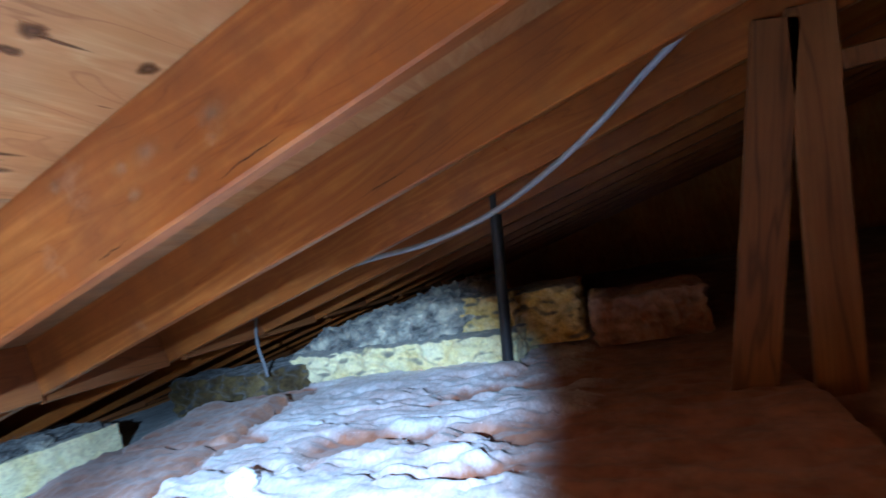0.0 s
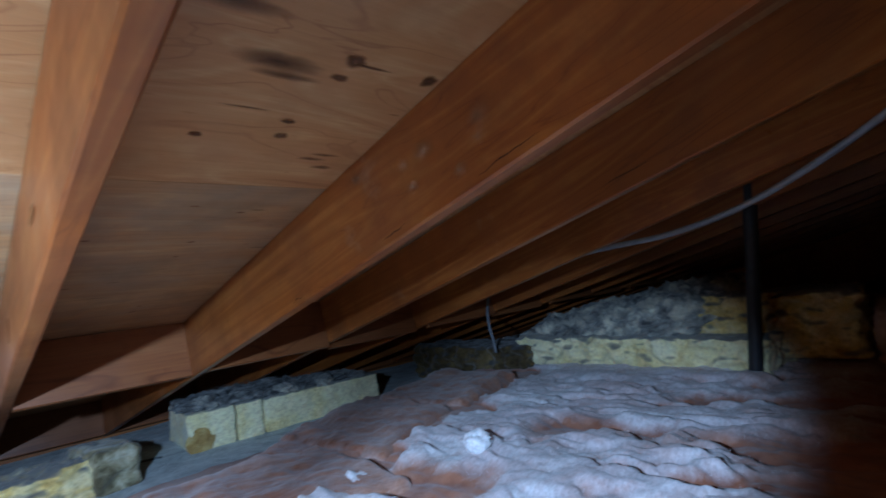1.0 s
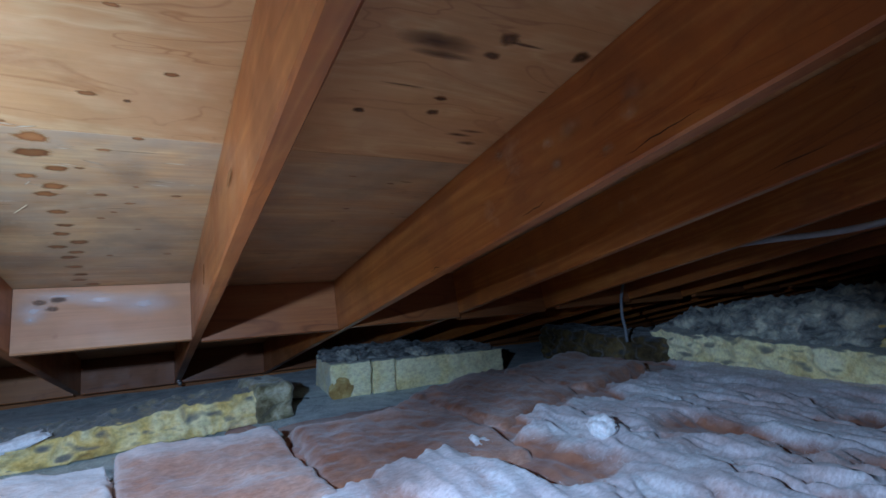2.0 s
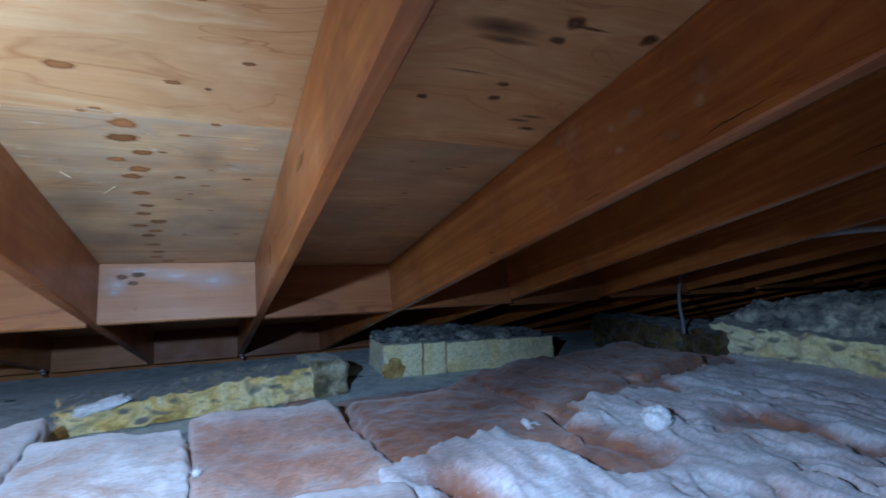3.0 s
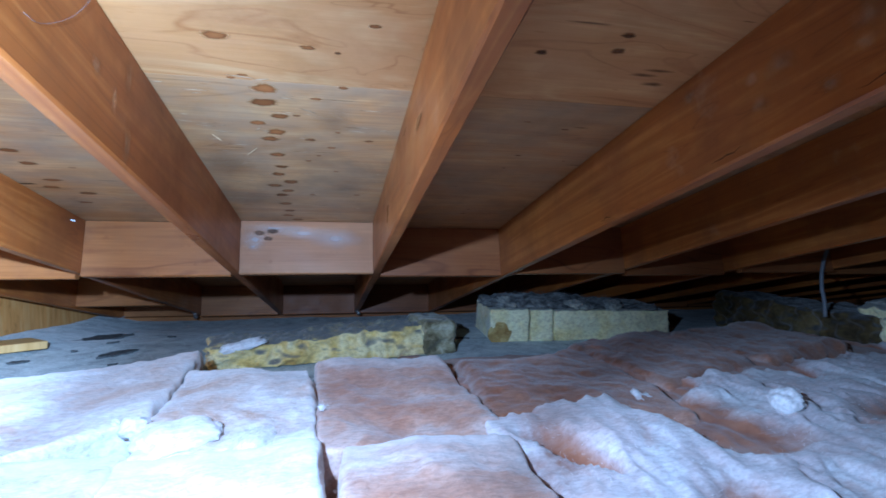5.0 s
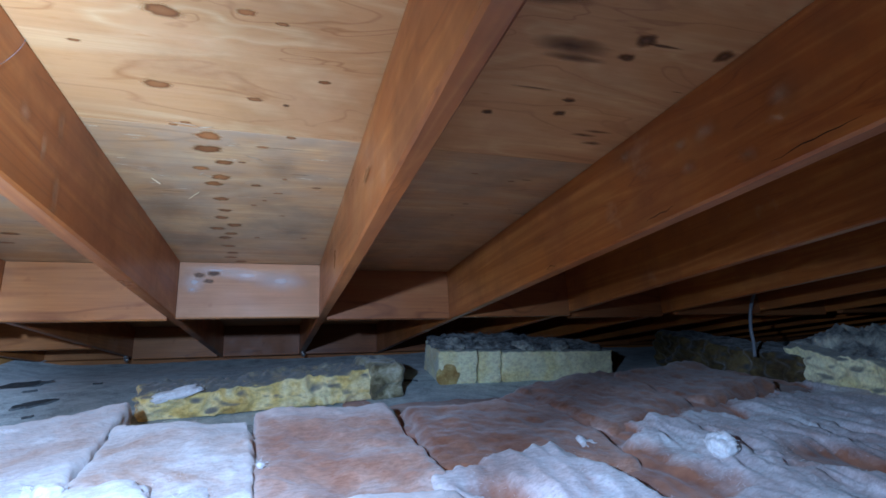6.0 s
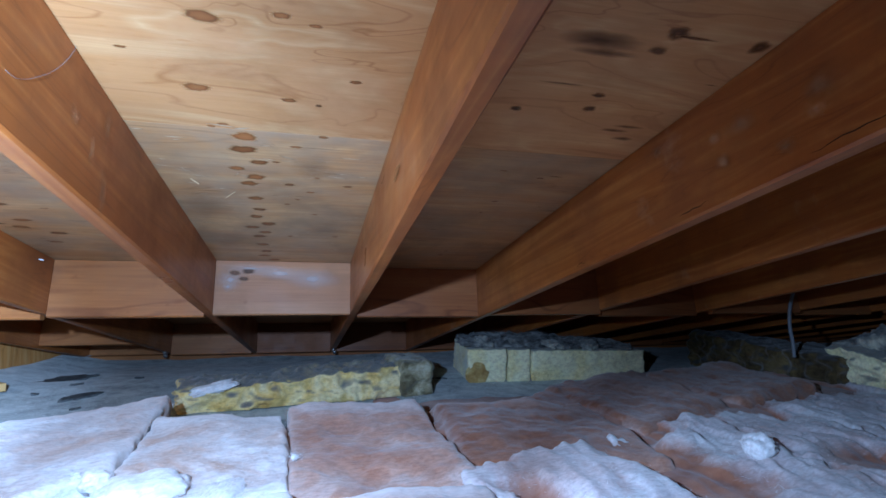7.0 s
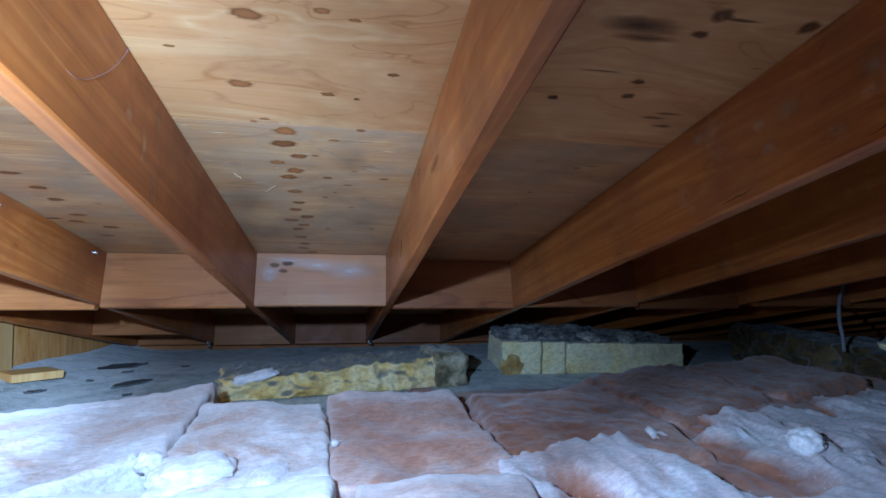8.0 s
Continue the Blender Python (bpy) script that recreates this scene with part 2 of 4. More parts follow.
def wool(name, pale, mid, deep, patch=6.0, at=(0.40, 0.52, 0.64), dust=0.0, dust_col=(0.12, 0.12, 0.12), layer=None, soft=0.4, specks=0.0, wisps=0.5, rim=0.0, relief=0.5):
    """Glass wool: soft, matt, fibrous, with torn pale tufts over deeper coloured wool."""
    m, nt, b = nodes_of(name, 0.95, 0.08)
    v, vf = coords(nt, (1, 1, 1), shift=False), coords(nt, (60, 140, 90), shift=False)
    p = tex(nt, v, patch, 6, 0.62, 0.5)
    col = ramp(nt, p, [(at[0], deep), (at[1], mid), (at[2], pale)])
    f = tex(nt, v, 34.0, 7, 0.8)
    col = mixed(nt, ramp(nt, f, [(0.50, (0, 0, 0)), (0.74, (wisps,) * 3)]), col, pale)     # wisps of pale fibre
    g = tex(nt, vf, 1.0, 6, 0.8)
    col = mixed(nt, 1.0, col, ramp(nt, g, [(0.30, (0.62, 0.57, 0.55)), (0.58, (1.05, 1.05, 1.05))]), "MULTIPLY")
    if rim:   # frayed paler wool along the torn edges
        at_ = nt.nodes.new("ShaderNodeAttribute")
        at_.attribute_name = "rim"
        col = mixed(nt, ramp(nt, frayed(nt, at_.outputs["Fac"], tex(nt, coords(nt, (1, 2.2, 1), shift=False), 13.0, 7, 0.75, 0.8)), [(0.25, (0, 0, 0)), (0.95, (rim,) * 3)]), col, (0.84, 0.83, 0.84))
    if layer:   # brown wool under the torn top; also paints shade into hollows and folds
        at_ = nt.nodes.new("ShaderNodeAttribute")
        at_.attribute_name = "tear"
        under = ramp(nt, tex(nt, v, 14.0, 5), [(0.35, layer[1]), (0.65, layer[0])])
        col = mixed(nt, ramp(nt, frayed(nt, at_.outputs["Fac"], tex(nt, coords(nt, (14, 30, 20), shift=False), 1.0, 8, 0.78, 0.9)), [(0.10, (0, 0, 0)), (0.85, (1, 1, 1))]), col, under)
    if dust:
        d = tex(nt, v, 16.0, 6, 0.7)
        geo = nt.nodes.new("ShaderNodeNewGeometry")
        sep = nt.nodes.new("ShaderNodeSeparateXYZ")
        nt.links.new(geo.outputs["Normal"], sep.inputs[0])
        mu = nt.nodes.new("ShaderNodeMath")
        mu.operation = "MULTIPLY"
        nt.links.new(ramp(nt, sep.outputs[2], [(0.40, (0, 0, 0)), (0.74, (1, 1, 1))]), mu.inputs[0])
        nt.links.new(ramp(nt, d, [(0.25, (dust * 0.6,) * 3), (0.5, (dust,) * 3)]), mu.inputs[1])
        col = mixed(nt, mu.outputs[0], col, dust_col)
    if specks:
        sp = tex(nt, v, 190.0, 2, 0.5)
        col = mixed(nt, ramp(nt, sp, [(0.60, (0, 0, 0)), (0.70, (specks,) * 3)]), col, (0.72, 0.74, 0.75))
    nt.links.new(col, b.inputs["Base Color"])
    b.inputs["Sheen Weight"].default_value = 0.25
    fib = tex(nt, v, 34.0, 8, 0.68)
    bump(nt, b, fib, relief, 0.007)
    b.inputs["Subsurface Weight"].default_value = soft
    b.inputs["Subsurface Radius"].default_value = (1.0, 0.85, 0.8)
    b.inputs["Subsurface Scale"].default_value = 0.006
    return m


M_PINK = wool("pink_wool", (0.80, 0.79, 0.80), (0.72, 0.635, 0.605), (0.60, 0.41, 0.32), 5.0, (0.38, 0.48, 0.58), rim=0.9)
M_BROWN = wool("brown_pink_wool", (0.71, 0.59, 0.56), (0.56, 0.325, 0.245), (0.44, 0.20, 0.125), 4.5, (0.40, 0.53, 0.68), wisps=0.2, rim=0.6)
# Brown wool, its colour lowered further for the shadow over these batts.
M_RUSSET = wool("russet_wool", (0.55, 0.37, 0.31), (0.40, 0.180, 0.108), (0.29, 0.110, 0.058), 5.0, (0.42, 0.56, 0.74), wisps=0.15, rim=0.4)
M_DEEP = wool("deep_brown_wool", (0.44, 0.23, 0.15), (0.32, 0.13, 0.07), (0.22, 0.08, 0.04), 6.0, wisps=0.2)
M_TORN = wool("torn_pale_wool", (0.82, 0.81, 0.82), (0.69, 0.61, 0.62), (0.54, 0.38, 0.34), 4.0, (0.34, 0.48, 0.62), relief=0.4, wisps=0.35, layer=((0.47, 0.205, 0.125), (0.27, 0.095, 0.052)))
M_TUFT = wool("white_tuft_wool", (0.86, 0.86, 0.87), (0.80, 0.78, 0.79), (0.70, 0.64, 0.64), 9.0, (0.3, 0.4, 0.5))
M_YELLOW = wool("yellow_wool", (0.90, 0.77, 0.45), (0.82, 0.60, 0.22), (0.48, 0.29, 0.08), 11.0, (0.34, 0.46, 0.62), 0.92, (0.14, 0.15, 0.16))
M_PALEYEL = wool("pale_yellow_wool", (0.95, 0.87, 0.57), (0.92, 0.79, 0.42), (0.70, 0.50, 0.18), 7.0, (0.28, 0.42, 0.58), 0.9, (0.20, 0.20, 0.19))
M_DIRTY = wool("dirty_grey_wool", (0.68, 0.64, 0.50), (0.33, 0.325, 0.29), (0.085, 0.085, 0.085), 9.0, (0.38, 0.49, 0.60))
M_SOOT = wool("sooty_wool", (0.40, 0.40, 0.37), (0.13, 0.13, 0.125), (0.045, 0.045, 0.045), 18.0, (0.40, 0.54, 0.68))
M_DUST = wool("grey_dust", (0.54, 0.62, 0.60), (0.37, 0.44, 0.43), (0.16, 0.19, 0.19), 12.0, (0.34, 0.5, 0.66), specks=1.0)
M_RUST = wool("rust_stained_wool", (0.68, 0.53, 0.25), (0.52, 0.34, 0.12), (0.40, 0.23, 0.08), 20.0)
M_OLIVE = wool("dusty_olive_wool", (0.56, 0.52, 0.38), (0.34, 0.30, 0.18), (0.15, 0.125, 0.07), 16.0)
M_SCRAP = plain("dark_felt_scrap", (0.085, 0.09, 0.09), 0.95, 0, 0.6, 90)
# Yellow wool given a dark brown colour in place of the shade on it.
M_SHADED_WOOL = wool("shaded_brown_wool", (0.22, 0.155, 0.07), (0.125, 0.085, 0.035), (0.06, 0.04, 0.02), 12.0, dust=0.9, dust_col=(0.07, 0.07, 0.07))
# Darker grey for the cable drop and the fine wire.
M_CABLE_DARK = plain("dark_cable_jacket", (0.19, 0.20, 0.22), 0.6, 0, 0.2, 40)


# ---- mesh helpers ----
def mesh_of(name, bm, material):
    me = bpy.data.meshes.new(name)
    bm.to_mesh(me)
    bm.free()
    for mt in material if isinstance(material, (list, tuple)) else [material]:
        me.materials.append(mt)
    return me


def thing(name, bm, material, m=None, smooth=False):
    ob = new(name, mesh_of(name, bm, material))
    ob.matrix_world = GROW if m is None else GROW @ m
    if smooth:
        ob.data.shade_smooth()
    return ob


def part(name, bm, material, parent, label="", smooth=False):
    ob = new(name, mesh_of(name, bm, material))
    ob.parent = parent
    if smooth:
        ob.data.shade_smooth()
    if label:
        ob["label"] = label
    return ob


def box(bm, lo, hi, bevel=0.0, slot=0, segs=1):
    r = bmesh.ops.create_cube(bm, size=1.0)
    vs = r["verts"]
    for v in vs:
        v.co = Vector([(lo[i] + hi[i]) / 2 + v.co[i] * (hi[i] - lo[i]) for i in range(3)])
    if bevel:
        es = list({e for v in vs for e in v.link_edges})
        out = bmesh.ops.bevel(bm, geom=es, offset=bevel, segments=segs, affect="EDGES", profile=0.5)
        fs = out["faces"]
    else:
        fs = list({f for v in vs for f in v.link_faces})
    for f in fs:
        f.material_index = slot
    return bm


def board(length, depth, thick, axis, seed, bevel=0.003, wobble=0.0012, cuts=24):
    """A sawn board along an axis ('x' or 'y'), top at z = 0, with slightly uneven faces and eased edges."""
    bm = bmesh.new()
    n = cuts
    prof = [(-thick / 2 + bevel, -depth), (thick / 2 - bevel, -depth), (thick / 2, -depth + bevel), (thick / 2, 0), (-thick / 2, 0), (-thick / 2, -depth + bevel)]
    rings = []
    for i in range(n + 1):
        s = length * i / n
        row = []
        for j, (a, z) in enumerate(prof):
            da = wobble * noise.noise((s * 2.1 + seed * 9.7, j * 3.3, seed))
            dz = wobble * 1.5 * noise.noise((s * 1.7 + seed * 5.1, j * 2.3 + 40, seed)) if z < 0 else 0
            row.append(bm.verts.new((a + da, s, z + dz) if axis == "y" else (s, a + da, z + dz)))
        rings.append(row)
    k = len(prof)
    for r0, r1 in zip(rings, rings[1:]):
        for j in range(k):
            bm.faces.new((r0[j], r0[(j + 1) % k], r1[(j + 1) % k], r1[j]))
    bm.faces.new(rings[0])
    bm.faces.new(rings[-1])
    bmesh.ops.recalc_face_normals(bm, faces=bm.faces)
    return bm


def tube(points, radius, sides=10):
    """A round cord along smoothed points."""
    pts = [Vector(p) for p in points]
    path = []
    for i in range(len(pts) - 1):
        p0, p1, p2, p3 = pts[max(i - 1, 0)], pts[i], pts[i + 1], pts[min(i + 2, len(pts) - 1)]
        for q in range(8):
            t = q / 8
            path.append(0.5 * ((2 * p1) + (p2 - p0) * t + (2 * p0 - 5 * p1 + 4 * p2 - p3) * t * t + (3 * p1 - p0 - 3 * p2 + p3) * t ** 3))
    path.append(pts[-1])
    bm = bmesh.new()
    rings = []
    for i, p in enumerate(path):
        d = (path[min(i + 1, len(path) - 1)] - path[max(i - 1, 0)]).normalized()
        side = d.cross(Vector((0.31, 0.2, 1))).normalized()
        up = side.cross(d)
        rings.append([bm.verts.new(p + radius * (math.cos(6.2832 * j / sides) * side + math.sin(6.2832 * j / sides) * up)) for j in range(sides)])
    for r0, r1 in zip(rings, rings[1:]):
        for j in range(sides):
            bm.faces.new((r0[j], r0[(j + 1) % sides], r1[(j + 1) % sides], r1[j]))
    bm.faces.new(rings[0])
    bm.faces.new(rings[-1])
    bmesh.ops.recalc_face_normals(bm, faces=bm.faces)
    return bm


def fluff(p, seed, big, small):
    """Relief of wool: broad dents, soft billows and small clumps."""
    q = Vector((p[0], p[1], p[2]))
    a = noise.fractal(q * 5.0 + Vector((seed * 7.3, seed * 3.1, 0)), 1.0, 2.1, 3)
    b = 0.35 + 0.5 * noise.fractal(q * 14.0 + Vector((seed * 2.9, 0, seed * 4.7)), 0.9, 2.2, 4)
    c = noise.fractal(q * 46.0 + Vector((seed * 1.9, seed, 0)), 0.7, 2.2, 3)
    return big * a + small * (0.8 - 1.6 * b + 0.6 * c)


def batt(size, seed, cell=0.011, big=0.018, small=0.007, round_=0.03, tear=0.012, shear=0.0, rise=0.0, side_relief=1.0, crumple=0.0):
    """A slab of glass wool, base at z = 0: soft rounded edges, dented and torn faces."""
    sx, sy, sz = size
    n = [max(2, int(s / cell)) for s in size]
    bm = bmesh.new()
    rim = bm.verts.layers.float.new("rim")
    lookup = {}

    def vert(i, j, k):
        key = (i, j, k)
        if key not in lookup:
            p = Vector(((i / n[0] - 0.5) * sx, (j / n[1] - 0.5) * sy, k / n[2] * sz))
            c = Vector((max(-sx / 2 + round_, min(sx / 2 - round_, p.x)), max(-sy / 2 + round_, min(sy / 2 - round_, p.y)), max(min(round_, sz * 0.4), min(sz - min(round_, sz * 0.4), p.z))))
            d = p - c
            if d.length > 1e-6:
                nrm = d.normalized()
                p = c + nrm * min(d.length, round_)
            else:
                nrm = Vector((0, 0, 1))
            h = fluff(p, seed, big, small)
            if crumple:
                h += crumple * (noise.ridged_multi_fractal(p * 15.0 + Vector((seed, 0, seed)), 0.9, 2.1, 4, 0.9, 2.0) - 1.1)
            edge = tear * noise.noise((p.x * 22 + seed, p.y * 22, p.z * 40 + seed * 3))
            keep = 1.0 if k else 0.15
            p += Vector((nrm.x * side_relief, nrm.y * side_relief, nrm.z)) * (h * keep) + Vector((nrm.x, nrm.y, 0)) * edge
            p.y += shear * p.x
            if k:
                p.z += rise * p.x * p.z / sz
            lookup[key] = bm.verts.new(p)
            far = (1 - j / n[1]) * sy          # the torn rim lies along the eave side
            near_side = min(i / n[0], 1 - i / n[0]) * sx
            lookup[key][rim] = max(0.0, 1 - far / 0.085, 0.55 * (1 - near_side / 0.05)) * (0.3 + 0.7 * k / n[2])
        return lookup[key]

    def quad(a, b, c, d):
        bm.faces.new((vert(*a), vert(*b), vert(*c), vert(*d)))

    for i in range(n[0]):
        for j in range(n[1]):
            quad((i, j, n[2]), (i + 1, j, n[2]), (i + 1, j + 1, n[2]), (i, j + 1, n[2]))
            quad((i, j, 0), (i, j + 1, 0), (i + 1, j + 1, 0), (i + 1, j, 0))
        for k in range(n[2]):
            quad((i, 0, k), (i + 1, 0, k), (i + 1, 0, k + 1), (i, 0, k + 1))
            quad((i, n[1], k), (i, n[1], k + 1), (i + 1, n[1], k + 1), (i + 1, n[1], k))
    for j in range(n[1]):
        for k in range(n[2]):
            quad((0, j, k), (0, j, k + 1), (0, j + 1, k + 1), (0, j + 1, k))
            quad((n[0], j, k), (n[0], j + 1, k), (n[0], j + 1, k + 1), (n[0], j, k + 1))
    return bm


# ---- roof ----
PITCH = 0.4064      # rafters at 16 inches
THICK, BLOCK = 0.0255, 0.152
U0, U1 = -0.86, 6.5
V0, V1 = -4.2, 1.50

bm = bmesh.new()
box(bm, (U0, V0, 0.016), (U1, V1, 0.03))
roof = thing("roof_sheathing", bm, M_GAP, TILT)
tagged(roof, "knotty softwood plywood roof sheathing laid over the rafters", "roof sheathing", kind="structure")
joints = [V0, -1.590, -0.777, 0.036, 0.849, V1]
for va, vb in zip(joints, joints[1:]):
    ua = U0
    for ub in (0.8085, 2.4345, 4.0605, U1):
        bm = bmesh.new()
        box(bm, (ua + 0.0004, va + 0.0004, 0.0), (ub - 0.0004, vb - 0.0004, 0.013))
        part("plywood_sheet", bm, M_PLY_GREY if va > -0.8 else M_PLY, roof)
        ua = ub


def mark(name, material, parent, place, ru, rv, seed):
    """A knot, check or stain lying flush in a wooden face: place maps its plane (x along, y across) onto the face."""
    bm = bmesh.new()
    core = bm.verts.layers.float.new("core")
    n = 22
    centre = bm.verts.new((0, 0, 0))
    centre[core] = 1.0
    last = None
    for f in (0.30, 0.55, 0.75, 0.9, 1.0):
        ring = []
        for i in range(n):
            a = 6.2832 * i / n
            r = 1 + 0.30 * noise.fractal((math.cos(a) * 1.5 + seed, math.sin(a) * 1.5, seed * 2.3), 0.8, 2.2, 4)
            v = bm.verts.new((1.35 * ru * f * r * math.cos(a), 1.35 * rv * f * r * math.sin(a), 0))
            v[core] = 1.0 - f
            ring.append(v)
        for i in range(n):
            k = (i + 1) % n
            bm.faces.new((centre, ring[i], ring[k]) if last is None else (last[i], ring[i], ring[k], last[k]))
        last = ring
    bmesh.ops.transform(bm, matrix=place, verts=bm.verts)
    return part(name, bm, material, parent, "", True)


def spot(u, v, ru, rv, material, seed, turn=0.0):
    name = {"knot": "knot", "dark_knot": "knot", "pale_sliver": "raised_sliver"}.get(material.name, "resin_stain")
    lift = -0.0008 if name == "knot" else (-0.0012 if name == "raised_sliver" else -0.0004)
    mark(name, material, roof, pose(u, v, lift, 180, 0, turn), ru, rv, seed)


rnd = random.Random(4)
row = ((0.177, -0.757), (0.170, -0.714), (0.190, -0.669), (0.152, -0.640), (0.178, -0.607), (0.164, -0.577), (0.170, -0.502), (0.172, -0.438), (0.162, -0.392),
       (0.183, -0.344), (0.147, -0.316), (0.172, -0.280), (0.156, -0.247), (0.159, -0.175), (0.163, -0.110), (0.155, -0.064), (0.178, -0.020))
for i, (u, v) in enumerate(row):   # the row of knots down one bay
    big = 0.0175 if i < 2 else rnd.uniform(0.011, 0.0145)
    spot(u, v, big, big * rnd.uniform(0.62, 0.75), M_KNOT, i)
small = ((0.240, -1.030), (0.324, -0.926), (0.242, -0.870), (0.235, -0.580), (0.272, -0.547), (0.339, -0.585), (0.227, -0.476), (0.249, -0.735), (0.226, -0.254), (0.332, -0.260), (0.289, -0.774))
for i, (u, v) in enumerate(small):
    spot(u, v, rnd.uniform(0.005, 0.009), rnd.uniform(0.003, 0.005), M_KNOT, i + 50)
left_bay = ((-0.290, -0.719), (-0.305, -0.633), (-0.308, -0.538), (-0.298, -0.470), (-0.298, -0.405), (-0.301, -0.308), (-0.304, -0.146), (-0.270, -0.22), (-0.325, -0.26))
for i, (u, v) in enumerate(left_bay):
    spot(u, v, rnd.uniform(0.012, 0.018), rnd.uniform(0.006, 0.009), M_KNOT, i + 80)
for u, v, ru, rv in ((0.163, -1.014, 0.014, 0.009), (0.134, -0.880, 0.014, 0.008)):
    spot(u, v, ru, rv, M_KNOT, u * 60)
for i, (u, v, ru, rv) in enumerate(((0.280, -0.863, 0.004, 0.003), (-0.357, -0.597, 0.012, 0.006), (-0.363, -0.279, 0.016, 0.005), (0.546, -0.905, 0.007, 0.005),
                                    (0.648, -0.923, 0.008, 0.006), (0.643, -0.956, 0.008, 0.004), (0.665, -1.088, 0.012, 0.009), (0.690, -1.084, 0.020, 0.002), (0.662, -1.056, 0.010, 0.006), (0.779, -1.085, 0.010, 0.010))):
    spot(u, v, ru, rv, M_DARK_KNOT, i + 110)
for i, (u, v, ru, rv) in enumerate(((0.585, -1.060, 0.042, 0.014), (0.600, -1.040, 0.030, 0.006), (0.515, -1.125, 0.045, 0.010), (0.719, -0.871, 0.020, 0.004), (0.749, -0.849, 0.014, 0.005), (0.584, -0.973, 0.026, 0.002), (0.711, -0.690, 0.012, 0.002), (0.735, -0.885, 0.022, 0.003))):
    spot(u, v, ru, rv, M_RESIN, i + 130)
for u, v, ru, rv, t in ((0.275, -0.66, 0.030, 0.045, 0), (0.07, -0.45, 0.045, 0.06, 0), (-0.16, -0.60, 0.06, 0.05, 0), (0.30, -0.30, 0.05, 0.05, 0), (0.10, -0.20, 0.06, 0.05, 0)):
    spot(u, v, ru, rv, M_GREY_PATCH, u * 31, t)
for i in range(60):
    spot(rnd.uniform(-0.8, 0.8), rnd.uniform(-1.5, -0.05), rnd.uniform(0.003, 0.007), rnd.uniform(0.0015, 0.003), M_KNOT, i + 150)
for i in range(40):   # short dark checks along the grain
    spot(rnd.uniform(-0.8, 0.8), rnd.uniform(-1.5, -0.1), rnd.uniform(0.008, 0.028), rnd.uniform(0.0006, 0.0012), M_RESIN, i + 300)
for i in range(44):   # pale slivers lifted from the weathered veneer
    spot(rnd.uniform(0.03, 0.38), rnd.uniform(-0.76, -0.1), rnd.uniform(0.004, 0.018), rnd.uniform(0.0006, 0.0012), M_SLIVER, i + 400, rnd.uniform(-12, 12))
for u, v, r, t in ((0.112, -0.545, 0.020, -0), (0.15, -0.617, 0.008, -60), (0.16, -0.61, 0.009, 20), (0.235, -0.695, 0.012, 30), (0.15, -0.787, 0.016, 8), (0.175, -0.783, 0.010, -14)):
    spot(u, v, r, 0.0012, M_SLIVER, u * 50 + v, t)

M_SCUFF = inlay("pale_scuff", [(0.0, (0.44, 0.20, 0.08)), (1.0, (0.56, 0.34, 0.19))], [(0.1, (0, 0, 0)), (0.6, (0.22,) * 3), (1.0, (0.5,) * 3)], 0.6)
SCUFFS = {0: ((1, -0.829, -0.038, 0.012, 0.022), (1, -0.817, -0.121, 0.012, 0.030), (1, -0.863, -0.085, 0.008, 0.020), (1, -0.915, -0.071, 0.014, 0.012)),
          2: ((-1, -1.024, -0.066, 0.022, 0.016), (-1, -1.128, -0.075, 0.022, 0.016), (-1, -0.867, -0.028, 0.013, 0.010), (-1, -1.076, -0.122, 0.013, 0.010), (-1, -0.979, -0.064, 0.013, 0.010), (-1, -0.986, -0.100, 0.013, 0.010), (-1, -1.120, -0.098, 0.013, 0.010))}
RAFTER_U = {-2: -0.790, -1: -0.388, 0: 0.0105, 1: 0.4030, 2: 0.8085}
RAFTER_DEEP = {-2: 0.144, -1: 0.142, 0: 0.147, 1: 0.145, 2: 0.153, 3: 0.138}


def rafter_at(i):
    return RAFTER_U.get(i, 0.8085 + PITCH * (i - 2))


for i in range(-2, 16):
    ob = thing("rafter", board(V1 - V0 - 0.06, RAFTER_DEEP.get(i, 0.142), THICK, "y", i + 3.0, cuts=60), M_RAFTER, TILT @ Matrix.Translation((rafter_at(i), V0 + 0.03, -0.0015)))
    tagged(ob, "reddish-brown sawn softwood rafter under the plywood roof", "rafter", "rafters under the roof")
    for k, (face, v, z, rv, rz) in enumerate(SCUFFS.get(i, ())):
        mark("scuff", M_SCUFF, ob, pose(face * (THICK / 2 + 0.0016), v - V0 - 0.03, z + 0.0015, 90, 0, 90), rv, rz, 700.0 + 7 * i + k)
    if i == 1:
        mark("knot", M_KNOT, ob, pose(-THICK / 2 - 0.0013, -0.832 - V0 - 0.03, -0.074, 90, 0, 90), 0.022, 0.006, 799.2)

